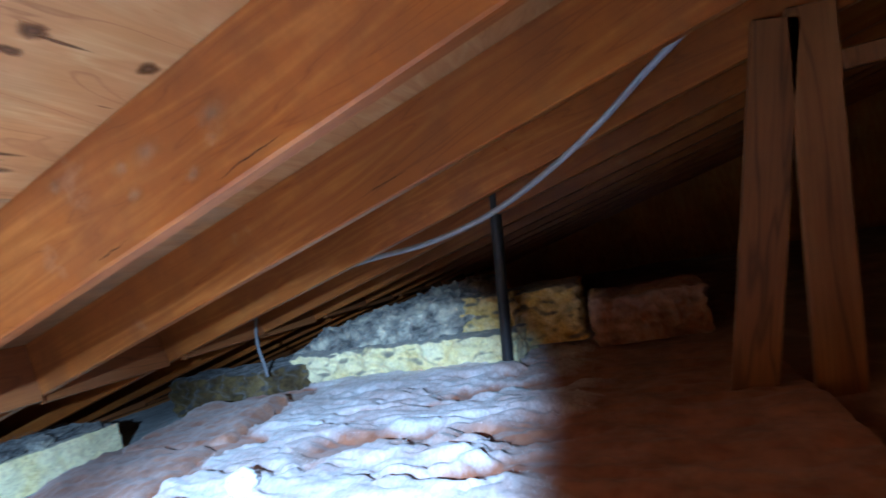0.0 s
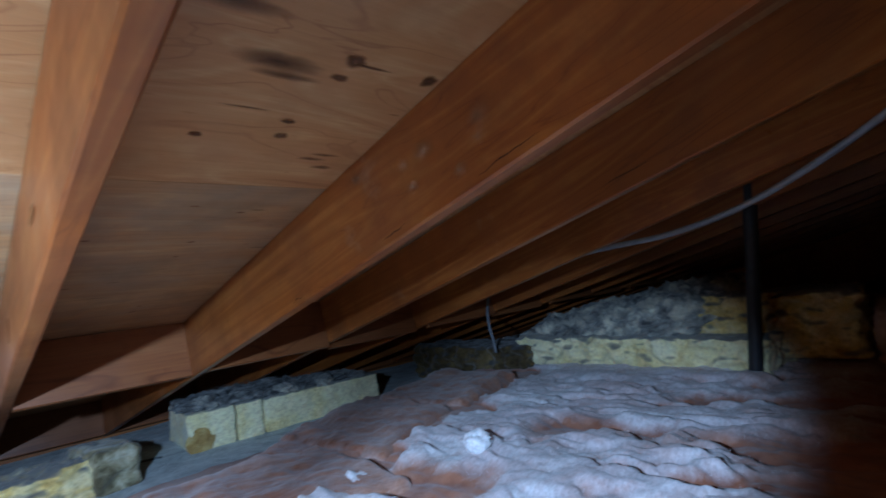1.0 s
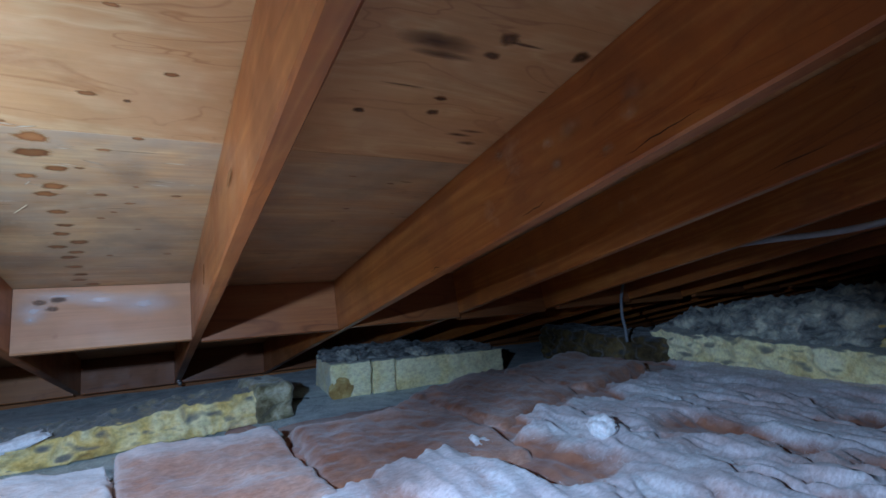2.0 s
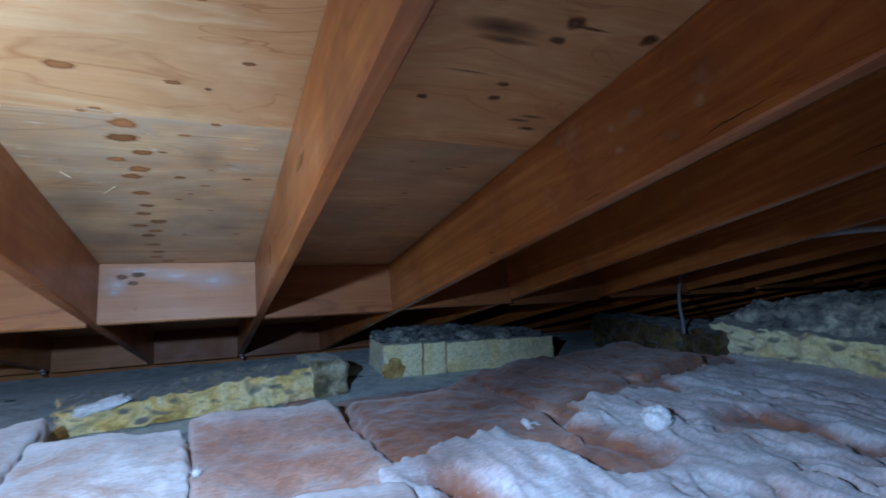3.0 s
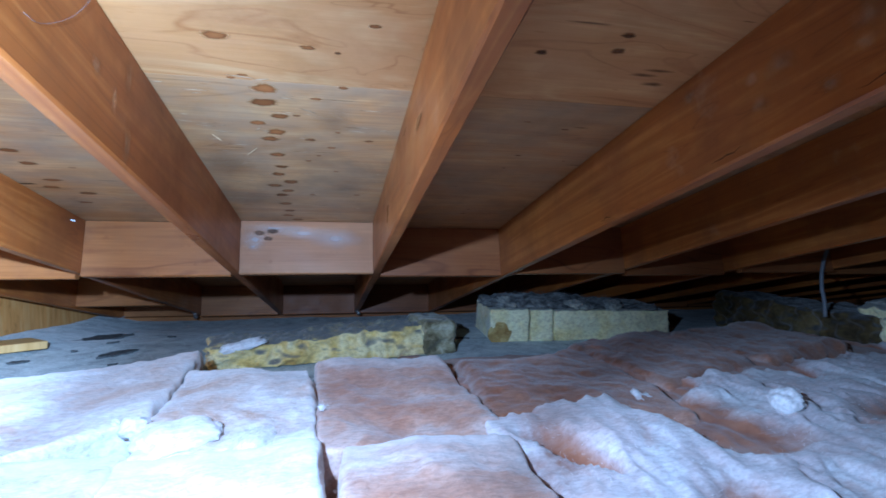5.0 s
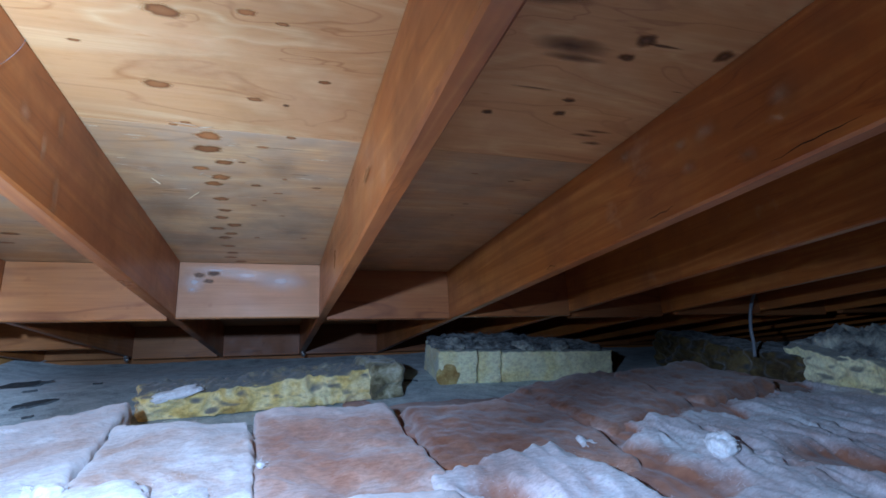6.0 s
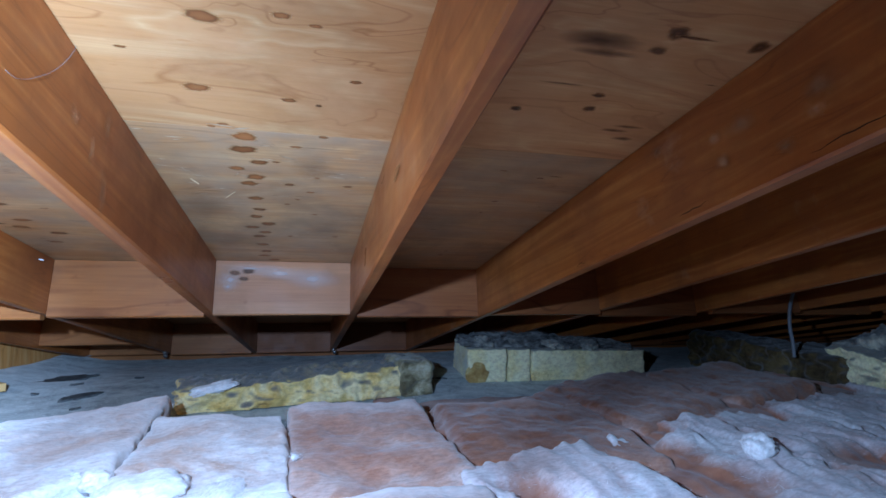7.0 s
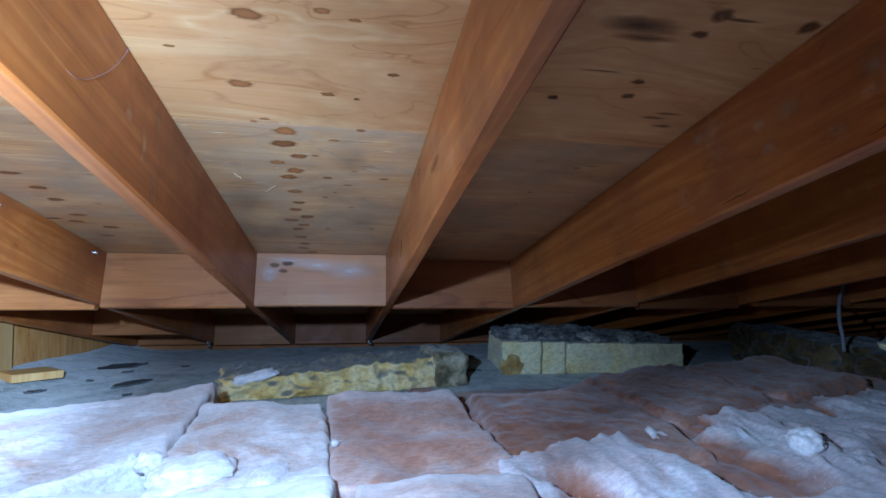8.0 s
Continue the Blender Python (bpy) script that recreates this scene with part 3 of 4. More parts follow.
block_v = {-2: 0.06, -1: 0.028, 0: 0.0, 1: 0.055, 2: 0.01}
for i in range(-2, 14):
    v = block_v.get(i, 0.05 * (i % 2))
    u = rafter_at(i) + THICK / 2 + 0.0005
    span = rafter_at(i + 1) - rafter_at(i) - THICK - 0.001
    ob = thing("blocking_board", board(span, BLOCK, THICK, "x", 30.0 + i, cuts=8), M_BLOCK_STAINED if i == 0 else M_BLOCK_SHADED if i > 0 else M_BLOCK, TILT @ Matrix.Translation((u, v + THICK / 2, -0.0015)))
    tagged(ob, "water-stained solid blocking board with whitish bloom" if i == 0 else "orange-brown solid blocking board nailed between two rafters", "blocking", "blocking between rafters")
    if i == 0:
        for k, (x, z, rx, rz, mat) in enumerate(((0.09, -0.022, 0.075, 0.018, M_BLOOM), (0.04, -0.055, 0.035, 0.030, M_BLOOM), (0.17, -0.035, 0.060, 0.020, M_BLOOM), (0.26, -0.05, 0.07, 0.03, M_BLOOM), (0.05, -0.035, 0.012, 0.006, M_DARK_KNOT), (0.085, -0.030, 0.016, 0.006, M_DARK_KNOT), (0.075, -0.052, 0.012, 0.005, M_DARK_KNOT), (0.035, -0.075, 0.014, 0.007, M_BLOOM))):
            mark("water_stain" if mat is M_BLOOM else "mould_spot", mat, ob, pose(x, -THICK / 2 - 0.0016 - 0.0003 * k, z, 90, 0, 0), rx, rz, 500.0 + k)
    v2 = 0.95 if i == -2 else 1.33
    ob = thing("eave_board", board(span, 0.134 if i == -2 else 0.153, THICK, "x", 60.0 + i, cuts=8), M_BLOCK if i < 0 else M_BLOCK_SHADED, TILT @ Matrix.Translation((u, v2 + THICK / 2, -0.0015)))
    tagged(ob, "brown board closing the rafter bay at the eave", "eave board", "eave boards between rafters")


# ---- floor and walls ----
def sheet(x0, x1, y0, y1, cell, height):
    nx, ny = int((x1 - x0) / cell), int((y1 - y0) / cell)
    bm = bmesh.new()
    grid = [[bm.verts.new((x0 + (x1 - x0) * i / nx, y0 + (y1 - y0) * j / ny, height(x0 + (x1 - x0) * i / nx, y0 + (y1 - y0) * j / ny))) for j in range(ny + 1)] for i in range(nx + 1)]
    for i in range(nx):
        for j in range(ny):
            bm.faces.new((grid[i][j], grid[i + 1][j], grid[i + 1][j + 1], grid[i][j + 1]))
    return bm


def dusty(x, y):
    fall = min(1.0, max(0.0, (y - 0.55) / 0.65))
    return -0.45 - 0.055 * fall + 0.006 * noise.fractal((x * 5, y * 5, 1.0), 1.0, 2.0, 4) + 0.012 * noise.noise((x * 1.3, y * 1.3, 7.0)) + 0.034 * min(1.0, max(0.0, (-0.69 - x) / 0.16))


floor = thing("floor", sheet(-0.868, 6.4, -3.99, 1.40, 0.025, dusty), M_DUST, None, True)
tagged(floor, "dust-grey attic floor over old insulation", "floor", kind="structure")


def wall_box(name, lo, hi, mat, label, cat):
    bm = bmesh.new()
    box(bm, lo, hi, 0.0)
    ob = thing(name, bm, mat)
    return tagged(ob, label, cat, kind="structure")


wall_box("wall_west", (-0.885, -4.0, -0.6), (-0.87, 1.4, 1.1), M_WALLPLY, "yellowish plywood gable wall sheathing", "wall")
wall_box("wall_east", (6.4, -4.0, -0.6), (6.42, 1.4, 1.1), M_WALLPLY, "plain plywood end wall of the attic", "wall")
wall_box("wall_south", (-0.88, -4.02, -0.6), (6.4, -4.0, 1.1), M_WALLPLY, "plain plywood back wall of the attic", "wall")
wall_box("wall_north", (-0.88, 1.405, -0.8), (6.4, 1.425, -0.3), M_BLOCK, "brown board wall at the eave", "wall")


def sawn(lo, hi, mat, name, label, cat, group="", bevel=0.003, m=None):
    bm = bmesh.new()
    box(bm, lo, hi, bevel)
    ob = thing(name, bm, mat, m)
    return tagged(ob, label, cat, group)


sawn((-0.869, -3.9, -0.49), (-0.80, 0.60, -0.437), M_PLATE, "bottom_plate", "dusty timber bottom plate along the gable wall", "wall plate")
for y in (-0.50, 0.385):
    sawn((-0.869, y, -0.4365), (-0.842, y + 0.089, -0.15 - 0.25 * y), M_STUD, "wall_stud", "pale upright stud against the gable wall", "stud", "studs of the gable wall")
sawn((-0.075, -0.055, 0), (0.075, 0.055, 0.026), M_STUD, "wood_offcut", "short pale timber offcut lying by the gable wall", "offcut", bevel=0.002, m=pose(-0.752, 0.405, -0.432, 0, 4, 52))
sawn((-0.868, 1.36, -0.53), (6.3, 1.40, -0.49), M_BLOCK, "eave_plate", "brown timber plate along the eave", "wall plate")

def fibres(verts, normals, count, seed, longest, low=-1.0):
    """Loose glass fibres standing off a wool surface, as thin curved ribbons."""
    rn = random.Random(seed)
    pts, faces = [], []
    n = len(verts)
    made = 0
    while made < count:
        k = rn.randrange(n)
        p, nrm = verts[k], normals[k]
        if nrm.z < low:
            continue
        made += 1
        way = (Vector((rn.uniform(-1, 1), rn.uniform(-1, 1), rn.uniform(-0.3, 0.6))) + nrm * 0.5).normalized()
        curl = Vector((rn.uniform(-1, 1), rn.uniform(-1, 1), rn.uniform(-1, 0.2))) * 0.6
        side = way.cross(Vector((rn.uniform(-1, 1), rn.uniform(-1, 1), rn.uniform(-1, 1)))).normalized()
        long = longest * rn.uniform(0.3, 1.0)
        base = len(pts)
        for s in range(4):
            f = s / 3
            c = p + way * (long * f) + curl * (long * f * f * 0.6) - nrm * 0.002
            w = side * (0.00028 * (1 - 0.6 * f))
            pts += [c - w, c + w]
        faces += [(base + 2 * s, base + 2 * s + 1, base + 2 * s + 3, base + 2 * s + 2) for s in range(3)]
    me = bpy.data.meshes.new("fibre_fuzz")
    me.from_pydata(pts, [], faces)
    return me


def with_fibres(ob, mat, count, seed, longest, low=-0.2):
    me = ob.data
    f = fibres([v.co.copy() for v in me.vertices], [v.normal.copy() for v in me.vertices], count, seed, longest, low)
    f.materials.append(mat)
    child = new("fibre_fuzz", f)
    child.parent = ob
    tagged(child, kind="stuff")
    return ob


# ---- insulation batts ----
pink = [  # x, y, size, turn, shear, base, material
    (-0.245, -0.545, (0.45, 0.48, 0.125), 3, 0.55, -0.452, M_PINK), (0.112, -0.545, (0.258, 0.42, 0.117), 4, 0.0, -0.452, M_PINK), (0.395, -0.53, (0.30, 0.49, 0.112), 2, 0.0, -0.452, M_BROWN),
    (-0.25, -1.16, (0.50, 0.78, 0.115), 0, 0.1, -0.452, M_PINK), (0.405, -1.05, (0.255, 0.54, 0.118), -3, 0.0, -0.452, M_BROWN), (0.135, -1.06, (0.27, 0.58, 0.122), 2, 0.0, -0.452, M_PINK),
    (0.76, -0.49, (0.42, 0.44, 0.11), -6, 0.0, -0.452, M_RUSSET), (1.17, -0.25, (0.44, 0.46, 0.10), 5, 0.35, -0.452, M_RUSSET), (1.64, -0.10, (0.50, 0.42, 0.10), 3, 0.3, -0.452, M_RUSSET),
    (-0.66, -0.95, (0.36, 1.2, 0.10), 0, 0.35, -0.452, M_PINK), (-0.25, -1.85, (0.9, 0.6, 0.11), 0, 0.0, -0.452, M_PINK), (0.45, -1.75, (0.5, 0.8, 0.11), 0, 0.0, -0.452, M_PINK),
]
for i, (x, y, size, turn, shear, base, mat) in enumerate(pink):
    ob = thing("insulation_batt", batt(size, i + 1.5, 0.007, 0.016, 0.0045, 0.04 if mat is M_RUSSET else 0.010, 0.020 if mat is M_RUSSET else 0.006, shear, 0.0, 0.35), mat, pose(x, y, base, 0, 0, turn), True)
    with_fibres(ob, M_TUFT if mat is M_PINK and i % 2 else mat, 2600 if i < 9 else 800, i, 0.011)
    tagged(ob, "pink glass-wool batt with a whitish torn top" if mat is M_PINK else "brownish-pink glass-wool batt lying on the floor", "insulation batt", "pink insulation batts on the floor")


def deep(x, y):
    return -0.405 + 0.016 * noise.fractal((x * 4, y * 4, 5.0), 1.0, 2.1, 4) + 0.02 * min(1.0, max(0.0, (x - 1.6) / 1.0)) - 0.09 * max(0.0, (0.62 - x) / 0.12) ** 2


bed = thing("old_insulation_bed", sheet(0.6, 5.6, -3.4, -0.02, 0.03, deep), M_DEEP, None, True)
tagged(bed, "deep brownish-pink glass wool filling the floor", "insulation", kind="stuff")


def clamp(v):
    return min(1.0, max(0.0, v))


GAPS = ((0.930, 0.06, -0.92, -0.62, 0.048), (1.355, 0.17, -1.04, -0.70, 0.040), (1.395, 0.12, -1.45, -1.04, 0.042), (1.790, 0.30, -1.40, -0.86, 0.036),
        (1.460, -0.08, -0.53, -0.33, 0.014), (1.175, 0.10, -1.50, -0.98, 0.018), (1.60, 0.15, -0.98, -0.62, 0.013), (0.625, 0.55, -0.94, -0.76, 0.013), (0.80, 0.10, -1.15, -0.93, 0.030), (2.05, 0.1, -1.5, -0.9, 0.020))


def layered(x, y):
    """Height and tear of the loose wool: pale drawn-out pads laid along the rafters. Tear browns the gaps and creases
    between them, shade included.
    """
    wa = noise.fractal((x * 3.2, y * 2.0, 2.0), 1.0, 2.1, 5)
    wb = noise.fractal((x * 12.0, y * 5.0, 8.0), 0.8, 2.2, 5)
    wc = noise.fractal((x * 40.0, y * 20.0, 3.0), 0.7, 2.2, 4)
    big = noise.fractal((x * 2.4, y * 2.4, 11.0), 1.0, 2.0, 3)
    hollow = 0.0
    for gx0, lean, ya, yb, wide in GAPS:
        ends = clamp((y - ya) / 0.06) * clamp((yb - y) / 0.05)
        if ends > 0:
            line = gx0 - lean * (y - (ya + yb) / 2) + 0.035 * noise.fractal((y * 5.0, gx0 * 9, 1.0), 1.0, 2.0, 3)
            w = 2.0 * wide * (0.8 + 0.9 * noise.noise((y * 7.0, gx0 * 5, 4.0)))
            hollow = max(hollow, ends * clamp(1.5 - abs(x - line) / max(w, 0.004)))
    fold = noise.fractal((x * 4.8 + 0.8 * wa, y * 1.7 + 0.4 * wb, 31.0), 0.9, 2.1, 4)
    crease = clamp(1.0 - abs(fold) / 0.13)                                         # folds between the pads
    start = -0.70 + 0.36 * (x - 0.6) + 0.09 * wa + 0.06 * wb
    # The last factor ends the pale wool early, painting in the shadow beyond.
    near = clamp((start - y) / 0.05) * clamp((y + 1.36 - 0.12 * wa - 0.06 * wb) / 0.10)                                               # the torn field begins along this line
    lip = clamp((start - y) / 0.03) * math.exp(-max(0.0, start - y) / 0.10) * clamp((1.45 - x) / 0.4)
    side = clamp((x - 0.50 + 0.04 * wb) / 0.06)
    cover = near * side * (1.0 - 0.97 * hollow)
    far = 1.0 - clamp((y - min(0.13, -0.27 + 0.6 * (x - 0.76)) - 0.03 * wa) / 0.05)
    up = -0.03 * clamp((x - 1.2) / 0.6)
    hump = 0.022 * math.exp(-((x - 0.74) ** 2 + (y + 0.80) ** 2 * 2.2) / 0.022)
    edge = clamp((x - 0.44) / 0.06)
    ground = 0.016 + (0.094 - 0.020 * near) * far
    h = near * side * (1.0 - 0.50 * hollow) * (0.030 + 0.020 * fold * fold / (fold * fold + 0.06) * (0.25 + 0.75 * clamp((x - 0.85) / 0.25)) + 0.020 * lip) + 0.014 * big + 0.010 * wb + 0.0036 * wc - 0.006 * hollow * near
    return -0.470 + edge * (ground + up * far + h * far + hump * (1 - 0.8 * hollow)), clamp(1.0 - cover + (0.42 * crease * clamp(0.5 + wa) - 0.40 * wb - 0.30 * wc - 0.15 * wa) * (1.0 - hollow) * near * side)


heap_mesh = bpy.data.meshes.new("loose_insulation")
X0, X1, Y0, Y1, CELL = 0.44, 2.9, -1.75, 0.22, 0.0075
gx, gy = int((X1 - X0) / CELL), int((Y1 - Y0) / CELL)
heights, tear_shade = [], []
for i in range(gx + 1):
    for j in range(gy + 1):
        x, y = X0 + CELL * i, Y0 + CELL * j
        h, t = layered(x, y)
        heights.append((x, y, h))
        tear_shade.append(t)
heap_mesh.from_pydata(heights, [], [(i * (gy + 1) + j, (i + 1) * (gy + 1) + j, (i + 1) * (gy + 1) + j + 1, i * (gy + 1) + j + 1) for i in range(gx) for j in range(gy)])
heap_mesh.attributes.new("tear", "FLOAT", "POINT").data.foreach_set("value", tear_shade)
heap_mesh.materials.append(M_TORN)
heap_mesh.shade_smooth()
heap = new("loose_insulation", heap_mesh)
heap.matrix_world = GROW
pale = [k for k in range(len(tear_shade)) if tear_shade[k] < 0.45]
f = fibres([heap_mesh.vertices[k].co.copy() for k in pale], [heap_mesh.vertices[k].normal.copy() for k in pale], 9000, 99, 0.010, 0.2)
f.materials.append(M_TUFT)
fuzz = new("fibre_fuzz", f)
fuzz.parent = heap
rims = [k for k in range(len(tear_shade)) if 0.25 < tear_shade[k] < 0.7]
f = fibres([heap_mesh.vertices[k].co.copy() for k in rims], [heap_mesh.vertices[k].normal.copy() for k in rims], 5000, 98, 0.013, 0.1)
f.materials.append(M_TUFT)
fringe = new("torn_fringe", f)
fringe.parent = heap
tagged(fringe, kind="stuff")
tagged(fuzz, kind="stuff")
tagged(heap, "heaped torn whitish-pink glass wool over the floor", "insulation", kind="stuff")

def tuft(l, w, h, seed, ragged=0.30):
    """A loose ball of wool, flattened and ragged."""
    bm = bmesh.new()
    bmesh.ops.create_icosphere(bm, subdivisions=4, radius=0.5)
    for v in bm.verts:
        n = v.co.normalized()
        r = 1 + ragged * noise.fractal(n * 1.6 + Vector((seed, 0, seed)), 1.0, 2.1, 5) + 0.035 * (noise.ridged_multi_fractal(n * 6 + Vector((0, seed, 0)), 0.9, 2.1, 4, 0.9, 2.0) - 1)
        v.co = Vector((v.co.x * r * l, v.co.y * r * w, v.co.z * r * h * 1.5 + h * 0.25))
    return bm


for i, (x, y, z, l, w, h) in enumerate(((1.098, -0.745, -0.366, 0.062, 0.056, 0.030), (0.050, -0.705, -0.347, 0.13, 0.10, 0.034), (-0.022, -0.665, -0.338, 0.045, 0.04, 0.022), (0.16, -0.730, -0.350, 0.12, 0.06, 0.022), (-0.055, -0.65, -0.335, 0.022, 0.02, 0.014), (0.258, -0.612, -0.338, 0.012, 0.011, 0.007))):
    ob = thing("wool_tuft", tuft(l, w, h, 71.0 + i, 0.28), M_TUFT, pose(x, y, max(z, layered(x, y)[0]) if x > 0.5 else z, 0, 0, 25 * i), True)
    with_fibres(ob, M_TUFT, 120, i + 80, 0.015)
    tagged(ob, "loose white tuft of glass wool on the batts", "wool tuft", "white wool tufts")

yellow = [  # x, y, z, size, turn, shear, rise, material
    (0.283, 0.235, -0.452, (0.78, 0.17, 0.094), 9, 0.0, 0.05, M_YELLOW),
    (2.16, 0.20, -0.452, (0.26, 0.70, 0.160), 2, 0.0, 0.0, M_SHADED_WOOL),
    (2.215, -0.56, -0.390, (0.30, 0.98, 0.125), -3, 0.0, 0.0, M_PALEYEL),
    (2.235, -0.925, -0.270, (0.20, 0.22, 0.130), -3, 0.0, 0.0, M_YELLOW),
    (2.36, -1.10, -0.36, (0.30, 0.26, 0.20), 4, 0.0, 0.0, M_YELLOW),
    (2.36, -1.45, -0.385, (0.34, 0.36, 0.165), 5, 0.0, 0.0, M_RUSSET),
]
for i, (x, y, z, size, turn, shear, rise, mat) in enumerate(yellow):
    ob = thing("yellow_batt", batt(size, i + 20.5, 0.006, 0.014, 0.0065, 0.014, 0.020, shear, rise, 1.0, 0.015 if i == 0 else 0.010), mat, pose(x, y, z, 0, 0, turn), True)
    with_fibres(ob, mat if mat in (M_RUSSET, M_SHADED_WOOL) else M_YELLOW, 700, i + 40, 0.016)
    tagged(ob, "old yellow glass-wool batt with a dust-blackened top" if mat not in (M_RUSSET, M_SHADED_WOOL) else "brown glass-wool batt lying in the dark", "insulation batt", "old batts along the eave")
ob = thing("batt_offcut", batt((0.11, 0.22, 0.115), 47.5, 0.007, 0.012, 0.008, 0.012, 0.014), M_OLIVE, pose(0.622, 0.30, -0.452, 0, 0, 10), True)
with_fibres(ob, M_OLIVE, 250, 47, 0.012)
tagged(ob, "dusty olive-grey end of an old yellow batt", "insulation batt", "old batts along the eave")
ob = thing("wool_tuft", tuft(0.13, 0.034, 0.012, 93.0, 0.5), M_TUFT, pose(0.015, 0.103, -0.377, 42, -10, 10), True)
with_fibres(ob, M_TUFT, 200, 48, 0.018)
tagged(ob, "white torn flap of wool on a yellow batt", "wool tuft", "white wool tufts")
cracked = new("yellow_batt")
cracked.matrix_world = GROW @ pose(1.255, 0.475, -0.452, 0, 0, -5)
tagged(cracked, "pale yellow glass-wool batt split in two places, brown-stained corner", "insulation batt", "old batts along the eave")
for i, (x0, x1, mat) in enumerate(((-0.37, -0.220, M_PALEYEL), (-0.213, -0.120, M_PALEYEL), (-0.112, 0.37, M_PALEYEL))):
    ob = part("batt_piece", batt((x1 - x0, 0.30, 0.130 - 0.004 * i), 31.5 + i, 0.007, 0.006, 0.005, 0.006, 0.004), mat, cracked, "", True)
    ob.location = ((x0 + x1) / 2, 0.006 * i, 0)
stain = part("stain_patch", tuft(0.095, 0.085, 0.008, 5.5, 0.10), M_RUST, cracked, "brown water stain", True)
stain.matrix_local = pose(-0.335, -0.147, 0.036, 90, 0, 0)
ob = thing("dirty_batt", batt((0.48, 0.82, 0.13), 41.5, 0.007, 0.030, 0.016, 0.04, 0.05, 0.0, 0.0, 1.0, 0.022), M_DIRTY, pose(2.39, -0.47, -0.293, -8, -8, -3), True)
with_fibres(ob, M_DIRTY, 2000, 61, 0.025)
tagged(ob, "dust-greyed torn batt lying on the yellow batt", "insulation batt")
facing = thing("dirty_batt", batt((0.70, 0.29, 0.014), 44.5, 0.007, 0.020, 0.010, 0.006, 0.045, 0.0, 0.0, 1.0, 0.016), M_SOOT, pose(1.235, 0.497, -0.326, 0, 1.5, -5), True)
with_fibres(facing, M_SOOT, 2600, 62, 0.035)
tagged(facing, "black dusty torn facing on a yellow batt", "insulation facing")
rnd = random.Random(12)
for i in range(12):
    x = -0.345 + 0.05 * i + rnd.uniform(-0.02, 0.02)
    fade = 1.0 - 0.55 * clamp((x + 0.05) / 0.3)
    clump = part("torn_clump", tuft(rnd.uniform(0.05, 0.11), rnd.uniform(0.04, 0.08), fade * rnd.uniform(0.012, 0.034), 120.0 + i * 1.7, 0.75), M_DIRTY if i % 3 == 1 else M_SOOT, facing, "", True)
    clump.matrix_local = pose(x, -0.125 + rnd.uniform(-0.02, 0.05), 0.010, rnd.uniform(-10, 10), rnd.uniform(-12, 12), rnd.uniform(0, 180))


def scrap(l, w, seed):
    bm = bmesh.new()
    n = 44
    top, bot = [], []
    for s in range(n):
        a = 6.2832 * s / n
        r = 1 + 0.55 * noise.fractal((math.cos(a) * 2.2 + seed, math.sin(a) * 2.2, seed), 0.7, 2.2, 5)
        x, y = r * l / 2 * math.cos(a), r * w / 2 * math.sin(a)
        h = 0.001 + 0.004 * (noise.noise((x * 30, y * 30, seed)) + 0.5)
        top.append(bm.verts.new((x, y, h)))
        bot.append(bm.verts.new((x, y, -0.004)))
    bm.faces.new(top)
    bm.faces.new(bot[::-1])
    for s in range(n):
        bm.faces.new((bot[s], bot[(s + 1) % n], top[(s + 1) % n], top[s]))
    return bm


for i, (x, y, l, w, t) in enumerate(((-0.60, 0.69, 0.19, 0.09, 42), (-0.425, 0.335, 0.11, 0.05, 48), (-0.675, 0.28, 0.05, 0.03, 40), (-0.50, 0.52, 0.035, 0.014, 40), (-0.38, 0.20, 0.03, 0.008, 60), (0.75, 0.45, 0.10, 0.02, -20), (-0.57, 0.40, 0.02, 0.012, 10), (-0.33, 0.62, 0.03, 0.012, 25))):
    ob = thing("felt_scrap", scrap(l, w, i + 3.3), M_SCRAP, pose(x, y, dusty(x, y) + 0.003, 0, 0, t))
    tagged(ob, "dark torn scrap of felt on the dusty floor", "debris", "scraps on the dusty floor")

# ---- cables, pipe, posts ----
cable = thing("hanging_cable", tube([(1.70, -0.55, 0.03), (1.70, -0.75, 0.049), (1.68, -0.953, 0.060), (1.65, -1.134, 0.094), (1.60, -1.288, 0.147), (1.54, -1.44, 0.218), (1.48, -1.571, 0.297), (1.42, -1.70, 0.363), (1.40, -1.84, 0.43)], 0.0075), M_CABLE, None, True)
tagged(cable, "grey-jacketed electric cable hanging in a curve below the rafters", "cable")
stub = thing("cable_drop", tube([(1.95, -0.082, -0.03), (1.95, -0.068, -0.06), (1.95, -0.050, -0.13), (1.95, -0.050, -0.20), (1.955, -0.057, -0.25), (1.957, -0.062, -0.305)], 0.006), M_CABLE_DARK, None, True)
tagged(stub, "short grey cable hanging from a rafter near the insulation", "cable")
pipe = thing("vent_pipe", tube([(2.03, -0.99, -0.45), (2.03, -1.008, -0.33), (2.03, -1.047, 0.015), (2.03, -1.07, 0.24)], 0.0195, 16), M_PIPE, None, True)
tagged(pipe, "dark upright pipe rising out of the insulation", "pipe")
for y, lean in ((-1.739, 13), (-1.841, 6)):
    sawn((-0.0127, -0.043, -0.45), (0.0127, 0.043, 0.36), M_POST, "upright_post", "reddish upright timber post nailed to a rafter", "post", "posts in the attic", m=pose(1.594, y, 0, lean, 0, 0))
sawn((-0.0127, -0.5, -0.02), (0.0127, 0.0, 0.02), M_POST, "cross_rail", "reddish horizontal timber rail fixed to a post", "rail", m=pose(1.594, -1.91, 0.235))

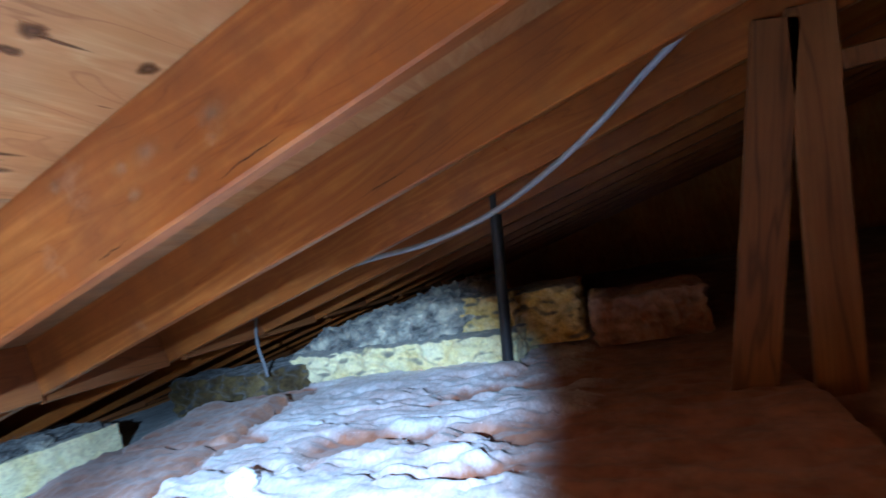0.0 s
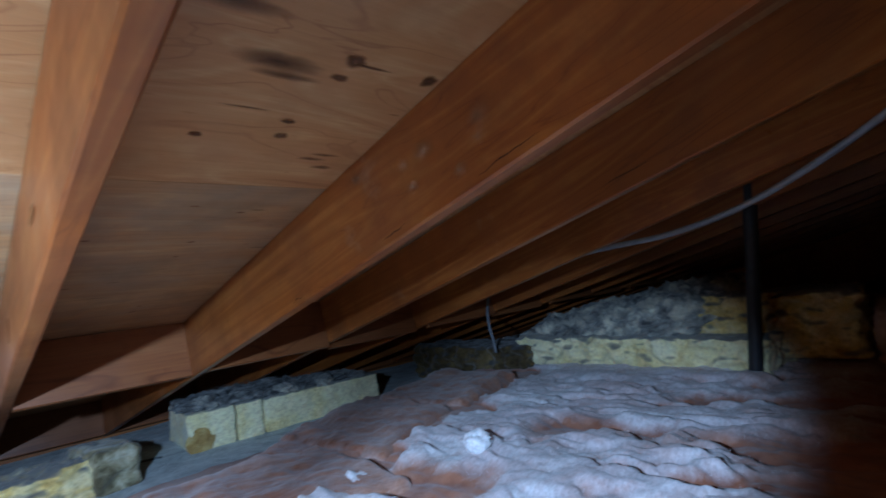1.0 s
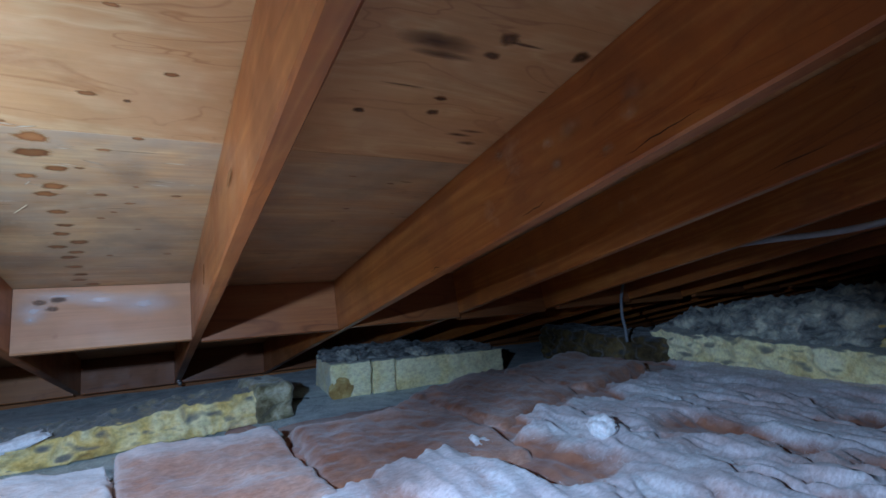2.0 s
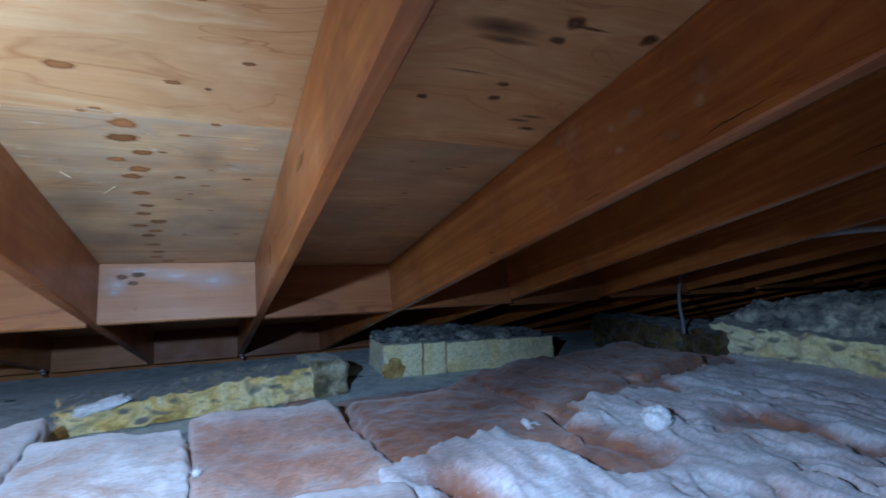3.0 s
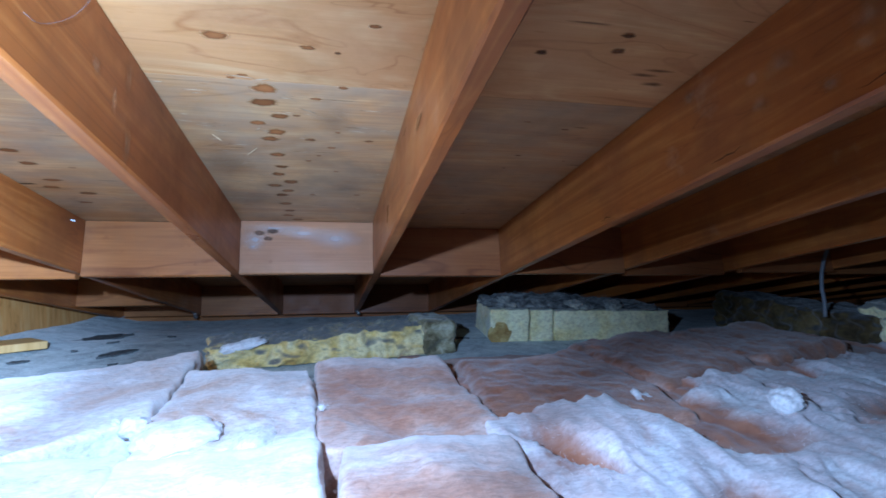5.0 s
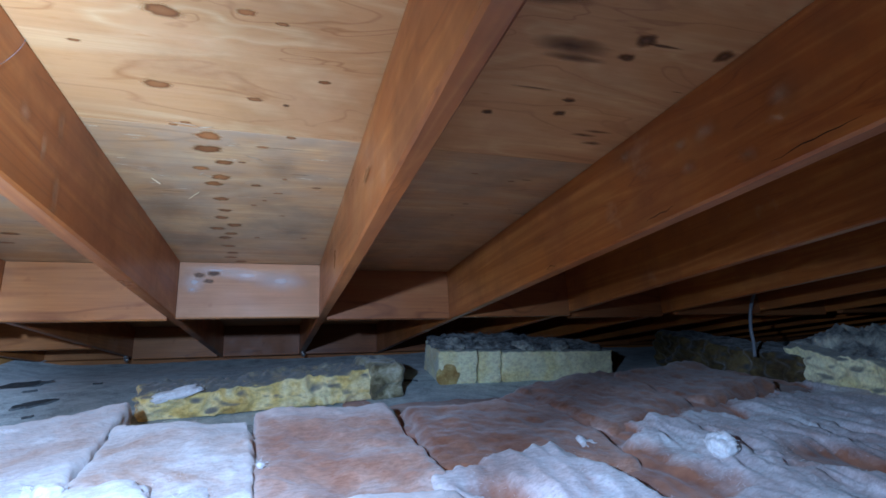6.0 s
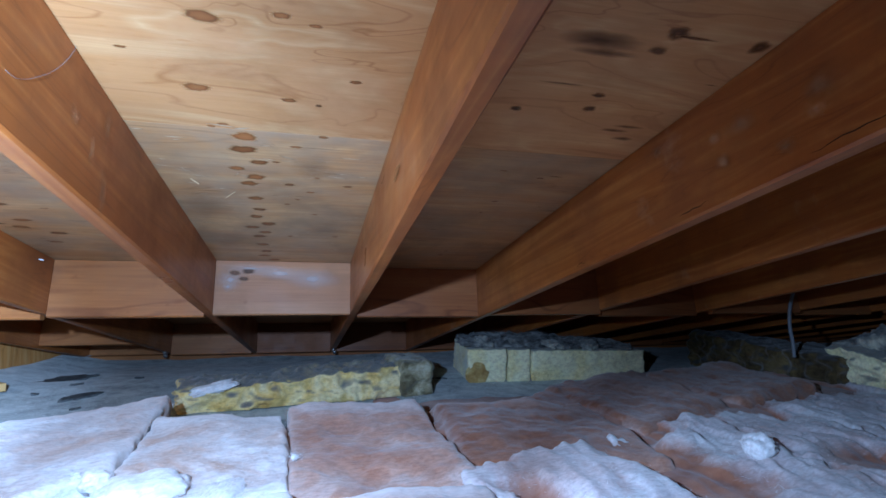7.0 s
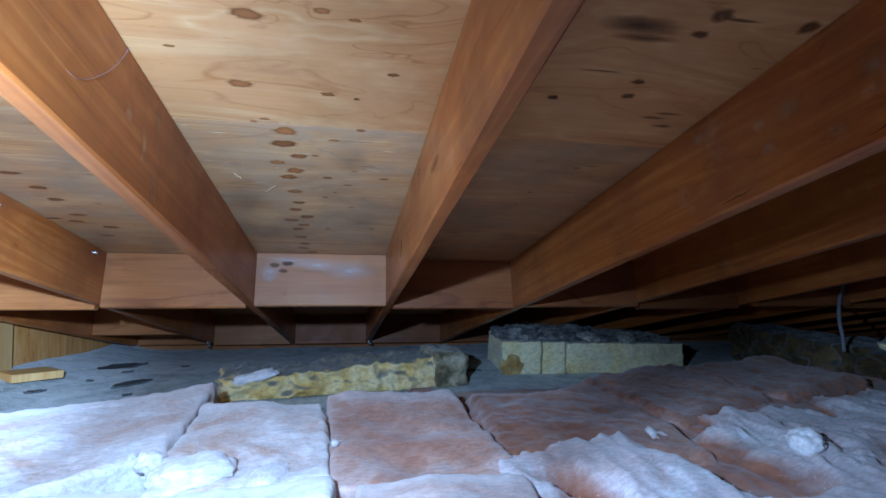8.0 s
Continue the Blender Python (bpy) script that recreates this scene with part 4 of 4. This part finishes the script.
# ---- nails, clips and splinters on the timber ----
for u in (-0.388, 0.403):
    ob = thing("nail_clip", tube([(0, 0, 0), (0.0, 0.004, -0.012), (0.006, 0.0, -0.024), (0.004, -0.006, -0.03)], 0.009, 10), M_STEEL, TILT @ Matrix.Translation((u, 1.27, -0.135)), True)
    tagged(ob, "small bright metal clip at a rafter foot", "clip", "clips at the rafter feet")
for u, v, w in ((-0.3755, -0.62, -0.030), (-0.3755, -0.45, -0.028), (-0.3755, -0.05, -0.02)):
    ob = thing("nail", tube([(0, 0, 0), (0.004, 0.002, 0), (0.010, 0.004, -0.002)], 0.0022, 8), M_STEEL, TILT @ Matrix.Translation((u - 0.001, v, w)), True)
    tagged(ob, "bent steel nail standing out of a rafter", "nail", "nails in the rafters")
wire = thing("fine_wire", tube([(0.0245, -1.044, -0.101), (0.0245, -1.025, -0.097), (0.0245, -0.999, -0.079), (0.0245, -0.966, -0.047), (0.0245, -0.940, -0.008), (0.0245, -0.936, 0.019)], 0.0002, 6), M_CABLE_DARK, TILT, True)
tagged(wire, "fine bright wire curling over the rafter side", "wire")
for u, v, l, a in ((0.125, -0.515, 0.046, -62), (0.075, -0.575, 0.020, 60)):
    ob = thing("splinter", tube([(-l / 2, 0, -0.0012), (0, 0.0, -0.0022), (l / 2, 0, -0.0034)], 0.0007, 6), M_SPLINTER, TILT @ pose(u, v, 0, 0, 0, a))
    tagged(ob, "pale wood splinter hanging from the plywood", "splinter", "splinters on the plywood")
crack_of = {2: ((-1.20, -0.140, 0.10), (-0.95, -0.140, 0.06), (-0.62, -0.142, 0.04)), 3: ((-1.15, -0.11, 0.10),), 1: ((-0.72, -0.03, 0.05), (-0.36, -0.05, 0.03))}
for ob in [o for o in scene.objects if o.name.startswith("rafter")]:
    k = round(ob.matrix_world.translation.x / SIZE / PITCH)
    for v, w, l in crack_of.get(k, ()):
        bm = bmesh.new()
        n = 9
        top, low = [], []
        for s in range(n):
            f = s / (n - 1)
            wide = 0.0007 * math.sin(math.pi * f) + 0.0001
            z = w + 0.004 * noise.noise((f * 4, v * 9, k))
            top.append(bm.verts.new((-THICK / 2 - 0.0014, v + l * f - V0 - 0.03, z + wide)))
            low.append(bm.verts.new((-THICK / 2 - 0.0014, v + l * f - V0 - 0.03, z - wide)))
        for s in range(n - 1):
            bm.faces.new((top[s], top[s + 1], low[s + 1], low[s]))
        part("crack", bm, M_RESIN_DARK, ob, "dark drying crack")
